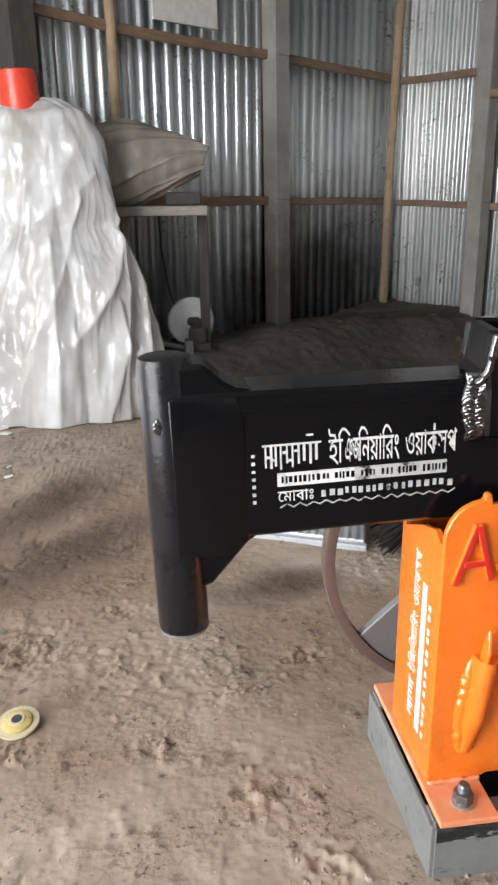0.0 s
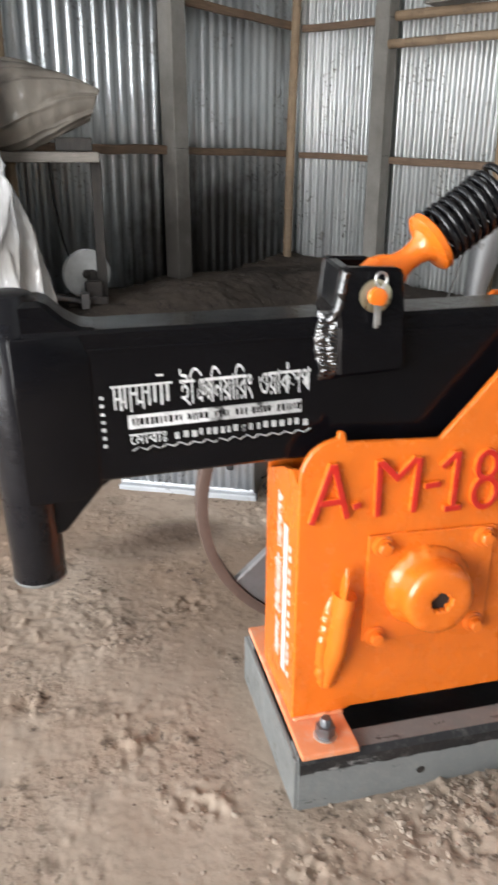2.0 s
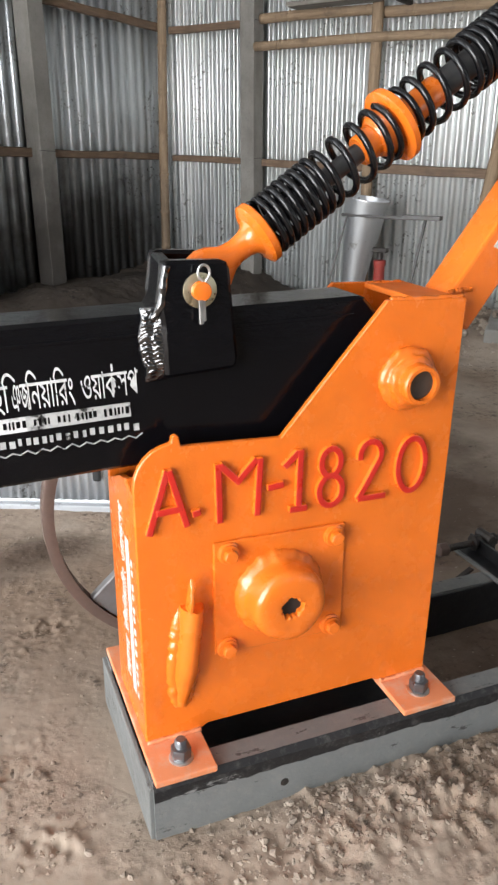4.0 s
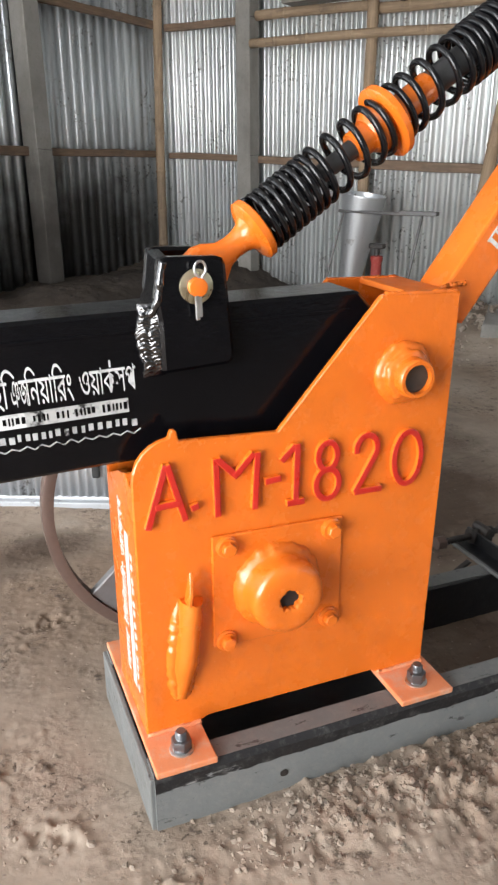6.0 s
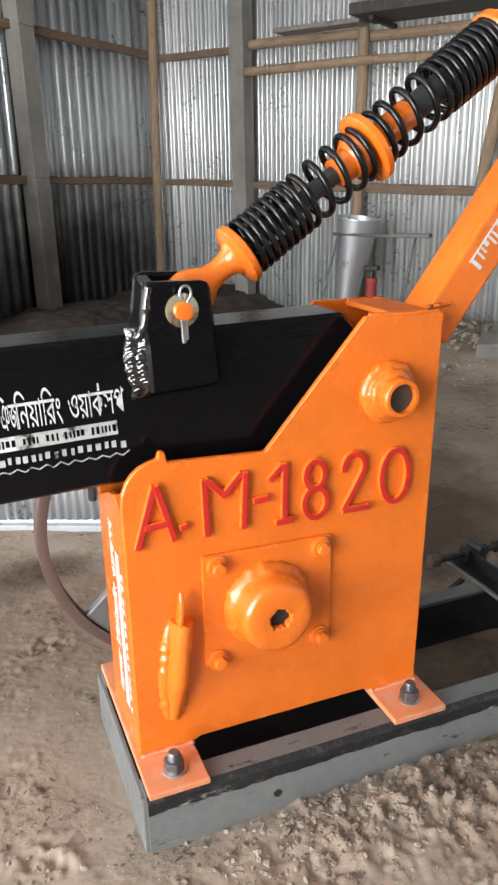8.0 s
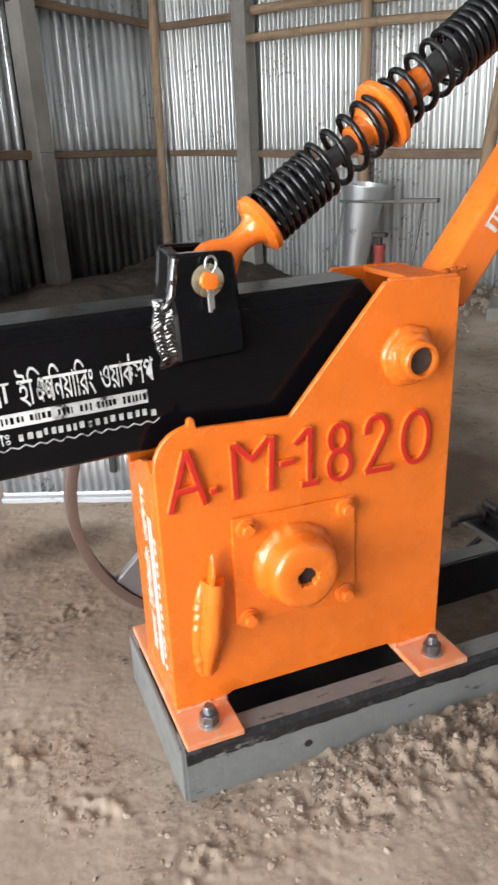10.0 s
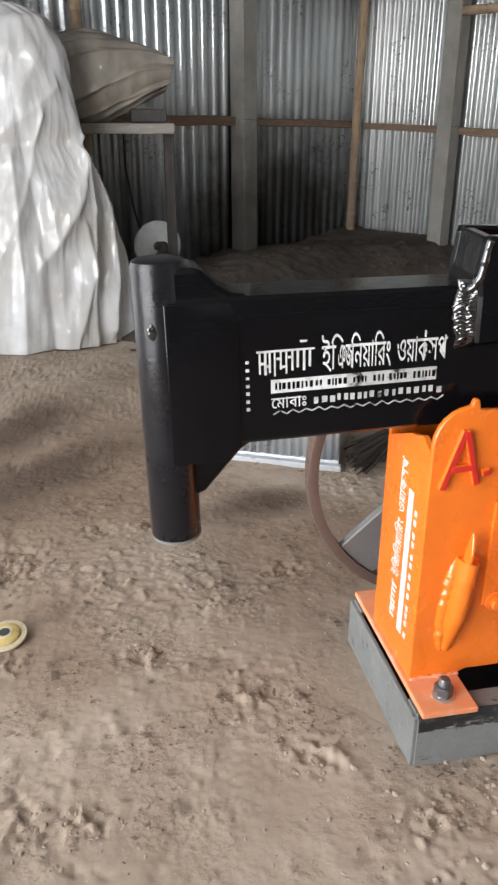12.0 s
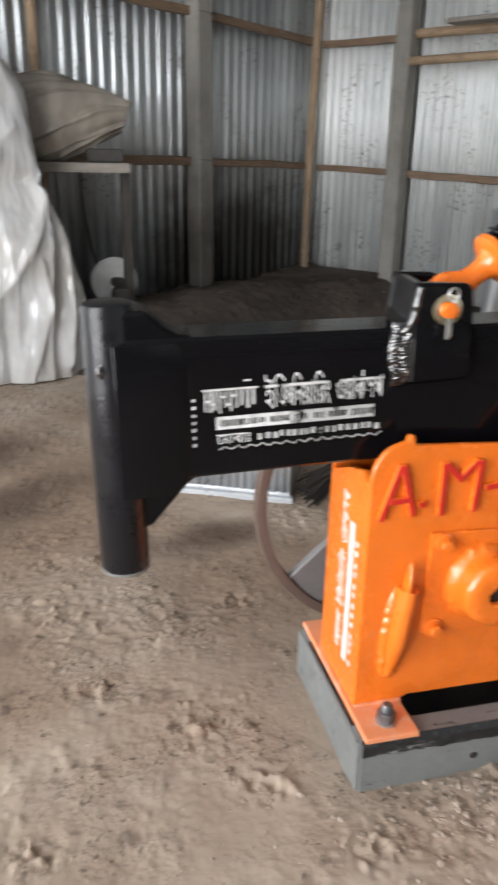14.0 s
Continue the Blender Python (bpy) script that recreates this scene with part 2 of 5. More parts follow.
def tin(name, bright, dark, rough=0.24, metallic=0.95, drawn=False, low_dark=()):
    """Galvanised sheet: smooth dull metal, faint upright streaks, grime and a few stains."""
    k = Mat(name)
    v = k.geo()
    streaks = k.noise(5, 4, 0.5, v, (1, 1, 0.08))
    blotch = k.noise(1.9, 4, 0.55, v)
    base = k.mix(k.grey(streaks, 0.35, 0.68), dark, bright)
    base = k.mix(k.maths("MULTIPLY", k.grey(blotch, 0.54, 0.78), 0.35), base, (0.34, 0.33, 0.31))
    spots = k.grey(k.noise(4.5, 6, 0.75, v), 0.62, 0.69)
    base = k.mix(k.maths("MULTIPLY", spots, 0.6), base, (0.14, 0.115, 0.095))
    splash = k.maths("MULTIPLY", k.grey(k.noise(38, 4, 0.6, v), 0.57, 0.63), k.grey(k.noise(3.4, 3, 0.5, v), 0.52, 0.62))
    base = k.mix(k.maths("MULTIPLY", splash, 0.75), base, (0.10, 0.085, 0.07))
    base = k.mix(k.grey(k.node("ObjectInfo").outputs["Random"], 0.0, 1.0, 0.0, 0.16), base, (0.36, 0.37, 0.37))
    base = ragged_patches(k, base, low_dark, (0.085, 0.070, 0.058), 0.78)
    k.set(Base_Color=base, Metallic=metallic)
    k.set(Roughness=k.maths("ADD", k.grey(streaks, 0.3, 0.7, rough, rough + 0.08), k.grey(blotch, 0.45, 0.8, 0.0, 0.16)))
    k.bump(k.noise(3.0, 2, 0.4, v), 0.25, 0.010)
    if drawn:  # rolled metal: the gloss is drawn out along the ribs
        along = k.node("Tangent")
        along.direction_type, along.uv_map = "UV_MAP", "grain"
        k.link(along.outputs["Tangent"], k.b.inputs["Tangent"])
        k.set(Anisotropic=0.85)
    return k.m


TIN = tin("galvanised_sheet", (0.94, 0.96, 0.955), (0.80, 0.825, 0.825), 0.36, 0.9, True)
LOW_DARK = [(0.92, 4.92, 0.40, 1.0, 0.76), (0.50, 4.58, 0.25, 0.34, 0.80)]  # darker round the ash heap and low on the concrete post
TIN_OLD = tin("dull_galvanised_sheet", (0.80, 0.845, 0.86), (0.49, 0.525, 0.545), 0.30, 0.95, True, LOW_DARK)
ZINC = tin("dull_zinc_sheet", (0.46, 0.48, 0.50), (0.36, 0.38, 0.40), 0.5, 0.3)
TIN_CLEAN = tin("bright_galvanised_sheet", (0.74, 0.76, 0.78), (0.58, 0.60, 0.62), 0.34, 0.8)


def timber(name, a, b, grain=(14, 14, 60), low_dark=()):
    k = Mat(name)
    oc = k.coords()
    g = k.noise(1.0, 6, 0.6, oc, grain)
    base = k.mix(k.grey(g, 0.3, 0.7), a, b)
    base = k.mix(k.maths("MULTIPLY", k.grey(k.noise(9, 5, 0.7), 0.5, 0.75), 0.55), base, (0.09, 0.07, 0.055))
    base = ragged_patches(k, base, low_dark, (0.06, 0.048, 0.038), 0.65)
    k.set(Base_Color=base, Roughness=0.72)
    k.bump(g, 0.35, 0.003)
    return k.m


RAIL_WOOD = timber("weathered_batten_wood", (0.125, 0.080, 0.052), (0.235, 0.155, 0.10), (8, 70, 70))
BAMBOO = timber("dry_bamboo", (0.235, 0.160, 0.10), (0.38, 0.275, 0.175), (90, 90, 6), LOW_DARK)
OLD_WOOD = timber("dark_weathered_wood", (0.024, 0.021, 0.019), (0.055, 0.049, 0.043), (60, 60, 6))
PLANK = timber("grey_plank_wood", (0.15, 0.135, 0.118), (0.26, 0.235, 0.205), (6, 60, 60))


def concrete(name, a=(0.30, 0.29, 0.275), b=(0.42, 0.41, 0.39), low_dark=()):
    k = Mat(name)
    base = k.mix(k.grey(k.noise(5, 6, 0.65), 0.3, 0.7), a, b)
    base = k.mix(k.maths("MULTIPLY", k.grey(k.noise(60, 4), 0.55, 0.75), 0.5), base, (0.16, 0.15, 0.14))
    base = k.mix(k.maths("MULTIPLY", k.grey(k.noise(3, 5, 0.6, k.geo(), (3, 3, 0.5)), 0.5, 0.7), 0.45), base, (0.15, 0.132, 0.11))
    base = ragged_patches(k, base, low_dark, (0.05, 0.042, 0.036), 0.7)
    k.set(Base_Color=base, Roughness=0.85)
    k.bump(k.maths("ADD", k.noise(30, 5, 0.7), k.noise(160, 3)), 0.5, 0.004)
    return k.m


CONCRETE = concrete("grey_concrete", (0.20, 0.188, 0.17), (0.29, 0.276, 0.252), LOW_DARK)


def soil(name, pale, brown, dark, dark_and_shade=(), trodden=()):
    k = Mat(name)
    v = k.geo()
    big = k.noise(1.3, 5, 0.55, v)
    mid = k.noise(6, 6, 0.62, v)
    small = k.noise(24, 5, 0.6, v)
    fine = k.noise(85, 4, 0.6, v)
    base = k.mix(k.grey(big, 0.36, 0.62), brown, pale)
    base = k.mix(k.maths("MULTIPLY", k.grey(k.noise(2.3, 4, 0.5, v), 0.50, 0.66), 0.6), base, (brown[0] * 0.86, brown[1] * 0.79, brown[2] * 0.73))
    base = ragged_patches(k, base, trodden, (brown[0] * 0.80, brown[1] * 0.72, brown[2] * 0.66), 0.75)
    for x, y, turn, long, wide in dark_and_shade:  # dark ground patches, some of them shade put into the colour
        mp = k.node("Mapping")
        mp.vector_type = "TEXTURE"
        mp.inputs["Location"].default_value = (x, y, 0)
        mp.inputs["Rotation"].default_value = (0, 0, radians(turn))
        mp.inputs["Scale"].default_value = (long, wide, 1)
        k.link(v, mp.inputs["Vector"])
        far = k.node("VectorMath")
        far.operation = "LENGTH"
        k.link(mp.outputs["Vector"], far.inputs[0])
        edge = k.maths("ADD", far.outputs["Value"], k.maths("MULTIPLY", k.noise(5, 4, 0.6, v), 1.0))
        base = k.mix(k.maths("MULTIPLY", k.grey(edge, 0.8, 1.7, 1.0, 0.0), 0.95), base, (dark[0] * 1.02, dark[1] * 0.95, dark[2] * 0.90))
    base = k.mix(k.maths("MULTIPLY", k.grey(mid, 0.54, 0.72), 0.42), base, dark)
    crumbly = k.grey(k.noise(4.5, 4, 0.6, v), 0.46, 0.62)
    base = k.mix(k.maths("MULTIPLY", k.maths("MULTIPLY", k.grey(small, 0.56, 0.64), crumbly), 0.85), base, dark)
    pocks = k.maths("MULTIPLY", k.grey(k.noise(17, 3, 0.6, v), 0.655, 0.69), k.grey(small, 0.44, 0.56))
    base = k.mix(k.maths("MULTIPLY", pocks, 0.8), base, dark)
    specks = k.grey(k.noise(70, 3, 0.55, v), 0.60, 0.66)
    base = k.mix(k.maths("MULTIPLY", k.maths("MULTIPLY", specks, crumbly), 0.8), base, (dark[0] * 0.6, dark[1] * 0.6, dark[2] * 0.6))
    bits = k.grey(k.noise(55, 3, 0.6, k.geo(), (1, 1.3, 1)), 0.68, 0.73)
    base = k.mix(k.maths("MULTIPLY", bits, 0.5), base, (0.50, 0.44, 0.37))
    k.set(Base_Color=base, Roughness=0.95, Specular_IOR_Level=0.2)
    lumps = k.maths("MULTIPLY", k.maths("ADD", k.maths("MULTIPLY", fine, 0.5), small), k.maths("ADD", k.maths("MULTIPLY", crumbly, 0.8), 0.3))
    k.bump(lumps, 0.5, 0.010)
    return k.m


# dark patches; those at x 1.25 and 1.02 deepen the machine's shade in colour
DARK_AND_SHADE = [(-0.84, 1.38, 44, 0.55, 0.21), (-0.93, 1.88, 58, 0.50, 0.20), (1.25, 0.92, 35, 0.75, 0.42), (1.02, 0.10, 0, 0.55, 0.30), (-0.10, 1.05, 10, 0.25, 0.12), (1.35, 1.5, 15, 0.6, 0.3), (0.75, 4.06, 35.5, 1.5, 0.62)]
SOIL = soil("packed_earth", (0.372, 0.306, 0.245), (0.252, 0.193, 0.146), (0.090, 0.067, 0.051), DARK_AND_SHADE, [(-0.85, 1.55, 0, 0.85, 1), (-0.75, 0.45, 0, 0.30, 1), (0.05, 0.75, 0, 0.40, 1)])
CLOD = soil("crumbled_earth", (0.36, 0.305, 0.25), (0.25, 0.20, 0.158), (0.095, 0.077, 0.062))
DARK_EARTH = soil("dark_earth", (0.15, 0.112, 0.084), (0.10, 0.074, 0.056), (0.05, 0.038, 0.030))
ASH = soil("sooty_ash", (0.080, 0.064, 0.052), (0.040, 0.033, 0.028), (0.018, 0.016, 0.015))


def plastic(name, colour, tint, rough, relief, coat, film=1.0):
    k = Mat(name)
    base = k.mix(k.grey(k.noise(3.2, 3, 0.5, k.geo(), (1.3, 1.3, 0.8)), 0.34, 0.68), tint, colour)
    base = k.mix(k.maths("MULTIPLY", k.grey(k.noise(14, 4, 0.6), 0.5, 0.75), 0.3), base, tint)
    k.set(Base_Color=base, Roughness=k.grey(k.noise(5, 3), 0.35, 0.65, rough, rough * 1.9), Specular_IOR_Level=0.6, Coat_Weight=coat, Coat_Roughness=0.16, Coat_IOR=1.6)
    if film < 1:  # thin film: milky, clearer in places
        k.set(Alpha=k.grey(k.noise(2.6, 3, 0.5), 0.35, 0.65, film - 0.14, film + 0.12))
    def facets(scale):
        n = k.node("TexVoronoi", Scale=scale)
        w = k.node("TexNoise", Scale=scale * 0.5, Detail=2.0)
        k.link(k.geo(), w.inputs["Vector"])
        at = k.node("VectorMath")
        at.operation = "ADD"
        k.link(k.geo(), at.inputs[0])
        half = k.node("VectorMath")
        half.operation = "SCALE"
        half.inputs["Scale"].default_value = 0.9 / scale
        k.link(w.outputs["Color"], half.inputs[0])
        k.link(half.outputs["Vector"], at.inputs[1])
        long = k.node("Mapping")  # creases run mostly downward
        long.inputs["Scale"].default_value = (1.35, 1.35, 0.55)
        k.link(at.outputs["Vector"], long.inputs["Vector"])
        k.link(long.outputs["Vector"], n.inputs["Vector"])
        return n.outputs["Distance"]

    crumple = k.maths("ADD", k.maths("MULTIPLY", facets(4.2), 1.0), k.maths("MULTIPLY", facets(11.0), 0.50))
    crumple = k.maths("ADD", crumple, k.maths("MULTIPLY", k.maths("ABSOLUTE", k.maths("SUBTRACT", k.noise(9, 3, 0.6, k.geo(), (1.5, 1.5, 0.8)), 0.5)), 0.18))
    n = k.node("Bump", Strength=relief, Distance=0.05)
    k.link(crumple, n.inputs["Height"])
    k.link(n.outputs["Normal"], k.b.inputs["Coat Normal"])
    k.bump(crumple, relief * 0.20, 0.05)
    return k.m


SHEET = plastic("white_plastic_sheet", (0.66, 0.67, 0.68), (0.42, 0.40, 0.37), 0.5, 0.90, 1.0, 0.76)
SACK = plastic("dusty_plastic_sheet", (0.28, 0.25, 0.21), (0.085, 0.069, 0.054), 0.45, 0.7, 0.6)


def plain(name, colour, rough=0.6):
    k = Mat(name)
    base = k.mix(k.grey(k.noise(20, 5), 0.3, 0.7), tuple(c * 0.8 for c in colour), colour)
    k.set(Base_Color=base, Roughness=rough)
    k.bump(k.noise(90, 3), 0.2, 0.002)
    return k.m


YELLOW = paint("yellow_abrasive_backing", (0.44, 0.33, 0.11), 0.6, 0.95, (0.16, 0.11, 0.065), bump=0.5)
FADED = paint("faded_abrasive_rim", (0.42, 0.36, 0.23), 0.7, 0.9, (0.24, 0.19, 0.13), bump=0.6)
WHITE = plain("white_enamel", (0.62, 0.64, 0.64), 0.4)
PAPER = plain("old_white_board", (0.62, 0.61, 0.57), 0.5)
SOOTY_STRAW = plain("sooty_straw", (0.018, 0.013, 0.010), 0.85)
RUBBER = plain("black_rubber", (0.02, 0.02, 0.02), 0.7)
BRIGHT_RED = paint("bright_red_paint", (0.62, 0.045, 0.02), 0.3, 0.1, bump=0.2)
RUST_RED = paint("faded_red_paint", (0.33, 0.045, 0.035), 0.5, 0.3, bump=0.3)


# ---- the shed: earth floor, tin walls, roof ----
CORNER = Vector((1.62, 5.42, 0))
ALONG_L, ALONG_R = Vector((-0.8141, -0.5807, 0)), Vector((0.5807, -0.8141, 0))
LONG_L, LONG_R, EAVES = 8.5, 8.0, 3.1


def wall_pose(origin, along, inward):
    """x runs along the wall, y into the room, z up."""
    return Matrix.Translation(origin) @ Matrix(((along.x, inward.x, 0, 0), (along.y, inward.y, 0, 0), (0, 0, 1, 0), (0, 0, 0, 1)))


LEFT = wall_pose(CORNER, ALONG_L, ALONG_R)
RIGHT = wall_pose(CORNER, ALONG_R, ALONG_L)
REAR_LEFT = wall_pose(CORNER + LONG_L * ALONG_L, ALONG_R, -ALONG_L)
REAR_RIGHT = wall_pose(CORNER + LONG_R * ALONG_R, ALONG_L, -ALONG_R)


# patches where the packed earth has broken up: place, reach, crumbs
CRUMBLED = [(-0.90, 0.80, 0.110, 520), (-0.51, 0.34, 0.042, 120), (-0.64, -0.11, 0.030, 80), (-0.75, -0.11, 0.040, 110), (-0.86, 0.38, 0.050, 130), (-0.62, 0.98, 0.040, 80), (-0.10, 0.66, 0.05, 100), (-0.18, -0.03, 0.05, 120), (-0.33, 0.52, 0.03, 60), (-0.45, 0.98, 0.04, 90), (-0.28, 0.16, 0.04, 90), (-0.02, -0.22, 0.04, 90)]


def ground_height(x, y):
    rel_x, rel_y = x - CORNER.x, y - CORNER.y
    to_left = rel_x * ALONG_R.x + rel_y * ALONG_R.y
    to_right = rel_x * ALONG_L.x + rel_y * ALONG_L.y
    sl = np.clip((1.25 - to_left) / 0.75, 0, 1) * np.clip((3.15 - to_right) / 0.6, 0, 1)
    sr = np.clip((1.0 - to_right) / 0.8, 0, 1)
    bank = 0.27 * sl * sl * (3 - 2 * sl) + 0.15 * sr * sr * (3 - 2 * sr)
    bank = np.minimum(bank, 0.28) * (0.95 + 0.25 * fbm(x, y, 0.5, 3, 5))
    z = bank + 0.010 * fbm(x, y, 0.55, 3, 11) + 0.0035 * fbm(x, y, 0.12, 4, 23, 0.6)
    worn = np.clip(1.8 * fbm(x, y, 0.34, 3, 43) + 0.30, 0, 1)
    pits = np.clip(fbm(x, y, 0.055, 4, 41, 0.62) - 0.22, 0, 1)
    z -= 0.026 * pits * worn
    rough = np.clip(1.6 * fbm(x, y, 0.30, 3, 91) + 0.28, 0.10, 1)
    z += rough * 0.0055 * fbm(x, y, 0.028, 3, 57, 0.66)
    for cx, cy, wide, _ in CRUMBLED:
        z += np.exp(-((x - cx) ** 2 + ((y - cy) / 0.75) ** 2) / (2 * wide * wide)) * (0.016 * fbm(x, y, 0.020, 2, 59, 0.6) - 0.002)
    crumbs = np.clip(fbm(x, y, 0.022, 2, 58) - 0.42, 0, 1)
    z += 0.026 * crumbs * rough
    # loose spoil thrown up against the front of the machine's base
    spoil = np.exp(-(((x - 0.52) / 0.30) ** 2 + ((y + 0.19) / 0.10) ** 2))
    z += spoil * (0.028 + 0.034 * fbm(x, y, 0.065, 4, 71, 0.7) + 0.024 * fbm(x, y, 0.024, 3, 72, 0.65))
    return z


def build_floor():
    def steps(lo, f0, f1, hi, coarse, fine):
        return np.r_[np.arange(lo, f0, coarse), np.arange(f0, f1, fine), np.arange(f1, hi + coarse, coarse)]

    xs = steps(-7.0, -1.3, 1.25, 8.5, 0.07, 0.0055)
    ys = np.r_[np.arange(-7.5, -0.75, 0.07), np.arange(-0.75, 1.4, 0.0055), np.arange(1.4, 4.2, 0.022), np.arange(4.2, 7.0, 0.07)]
    gx, gy = np.meshgrid(xs, ys, indexing="ij")
    gz = ground_height(gx, gy)
    nx, ny = gx.shape
    verts = np.stack([gx, gy, gz], -1).reshape(-1, 3)
    i = np.arange(nx * ny).reshape(nx, ny)
    quads = np.stack([i[:-1, :-1], i[1:, :-1], i[1:, 1:], i[:-1, 1:]], -1).reshape(-1, 4)
    me = bpy.data.meshes.new("floor")
    me.vertices.add(len(verts))
    me.vertices.foreach_set("co", verts.ravel())
    me.loops.add(quads.size)
    me.loops.foreach_set("vertex_index", quads.ravel())
    me.polygons.add(len(quads))
    me.polygons.foreach_set("loop_start", np.arange(0, quads.size, 4))
    me.polygons.foreach_set("use_smooth", np.ones(len(quads), bool))
    me.update(calc_edges=True)
    me.materials.append(SOIL)
    tagged(new("floor", me), "bare packed earth floor, uneven and dusty", "floor", kind="structure")


build_floor()

SHEET_W = 0.78


def sheet_mesh(width, z0, z1, mat, ribs):
    bm = bmesh.new()
    n = (ribs + 1) * 16  # one rib laps over the next sheet
    pitch = width / ribs
    steep = radians(60)  # rolled arcs, up and down in turn, that meet at this slope
    low, high = [], []
    for k in range(n + 1):
        half, step = divmod(k, 8)
        turn = steep * (step / 4 - 1)
        x = pitch / 2 * (half + 0.5 + 0.5 * math.sin(turn) / math.sin(steep))
        y = pitch / 4 * (math.cos(turn) - math.cos(steep)) / math.sin(steep) * (-1 if half % 2 else 1)
        low.append(bm.verts.new((x, y, z0)))
        high.append(bm.verts.new((x, y, z1)))
    for k in range(n):
        bm.faces.new((low[k], low[k + 1], high[k + 1], high[k]))
    thick(bm, (0, -0.0015, 0))
    grain = bm.loops.layers.uv.new("grain")
    for f in bm.faces:
        for corner in f.loops:
            corner[grain].uv = (corner.vert.co.z, corner.vert.co.x)
    return mesh_of("tin_sheet", bm, mat, True)


def build_wall(name, m, length, label, opening=None, mat=TIN, ribs=10):
    wall = thing(name, label, "wall", m, kind="structure")
    full = sheet_mesh(SHEET_W, -0.05, EAVES, mat, ribs)
    upper = sheet_mesh(SHEET_W, opening[2], EAVES, mat, ribs) if opening else None
    lower = sheet_mesh(SHEET_W, -0.05, opening[3], mat, ribs) if opening and opening[3] > 0 else None
    rnd = random.Random(hash_of(name))
    k = 0
    while k * SHEET_W < length + 0.1:
        x = k * SHEET_W - 0.09
        here = [full]
        if opening and opening[0] <= x + SHEET_W / 2 <= opening[1]:
            here = [q for q in (upper, lower) if q]
        for me in here:
            ob = new("tin_sheet", me)
            ob.parent = wall
            ob.matrix_basis = pose(x, -0.055 - 0.003 * (k % 2), 0, rnd.uniform(-0.12, 0.12), 0, rnd.uniform(-0.08, 0.08))
        k += 1
    return wall


def hash_of(text):
    return sum(ord(c) * (i + 1) for i, c in enumerate(text))


build_wall("wall_left", LEFT, LONG_L, "dull upright corrugated galvanised sheets on a timber frame", (4.56, 7.6, 2.86, 0), TIN_OLD, 8)
build_wall("wall_right", RIGHT, LONG_R, "bright upright corrugated galvanised sheets on a timber frame")
build_wall("wall_rear_left", REAR_LEFT, LONG_R, "corrugated sheet wall with a wide open doorway", (1.20, 4.60, 2.66, 0))
# out of view; its window opening is added for the fill light
build_wall("wall_rear_right", REAR_RIGHT, LONG_L, "unseen corrugated sheet wall with an added window opening", (1.9, 3.9, 2.4, 1.1))

roof_bm = bmesh.new()
cs = [CORNER, CORNER + LONG_R * ALONG_R, CORNER + LONG_R * ALONG_R + LONG_L * ALONG_L, CORNER + LONG_L * ALONG_L]
mid = sum(cs, Vector()) / 4
low = [roof_bm.verts.new((mid + (c - mid) * 1.05).to_3d() + Vector((0, 0, EAVES + 0.02))) for c in cs]
face = roof_bm.faces.new(low)
out = bmesh.ops.extrude_face_region(roof_bm, geom=[face])
bmesh.ops.translate(roof_bm, verts=[v for v in out["geom"] if isinstance(v, bmesh.types.BMVert)], vec=(0, 0, 0.05))
bmesh.ops.recalc_face_normals(roof_bm, faces=roof_bm.faces)
solo("ceiling", roof_bm, TIN_CLEAN, "plain tin roof over the shed", "ceiling", kind="structure")


def daylight_fleck(x, z, size, seed):
    """A small white curled fleck that stands in for daylight through a hole."""
    bm = bmesh.new()
    rows = []
    for i in range(5):
        a = 0.4 * i
        rows.append([bm.verts.new((size * (k - 0.5) * (1 - 0.16 * i), size * math.sin(a) * 0.5, size * 0.28 * i * math.cos(a * 0.6))) for k in (0, 1)])
    for A, B in zip(rows, rows[1:]):
        bm.faces.new((A[0], A[1], B[1], B[0]))
    thick(bm, (0, -0.001, 0))
    solo("daylight_spot", bm, WHITE, "small white fleck painted for daylight through a hole in the tin", "tear", LEFT @ pose(x, -0.030, z, 0, seed * 40, 0), "tears in the tin")


daylight_fleck(0.440, 0.895, 0.022, 1)
daylight_fleck(0.585, 0.497, 0.026, 2)


def post_bm(w, z1):
    own = box(-w / 2, w / 2, -w / 2, w / 2, -0.1, z1, 0.006)
    return own


def concrete_post(m, w):
    return solo("concrete_post", post_bm(w, EAVES), CONCRETE, "square grey precast concrete post against the tin wall", "post", m, "shed posts")


concrete_post(LEFT @ pose(1.40, 0.04, 0, 0.4, 0.3, 0), 0.135)
concrete_post(RIGHT @ pose(0.865, 0.045, 0, -0.4, 0, 2), 0.125)
concrete_post(RIGHT @ pose(5.6, 0.03, 0), 0.12)
concrete_post(LEFT @ pose(4.46, 0.03, 0), 0.13)
solo("wooden_post", post_bm(0.15, EAVES), OLD_WOOD, "dark old wooden post against the tin wall", "post", LEFT @ pose(3.345, 0.03, 0), "shed posts")


def wire_tie(m, w):
    k = w / 2 + 0.003
    pts = [(-k, -k, 0), (k, -k, 0.006), (k, k, 0.0), (-k, k, -0.008)]
    return solo("wire_tie", tube(pts, 0.0018, 6, closed=True), DARK, "thin dark wire tie round a concrete post", "wire", m, "wire ties")


for z in (2.10, 1.17):
    wire_tie(LEFT @ pose(1.40, 0.04, z), 0.137)
    wire_tie(RIGHT @ pose(0.865, 0.045, z - 0.05), 0.127)


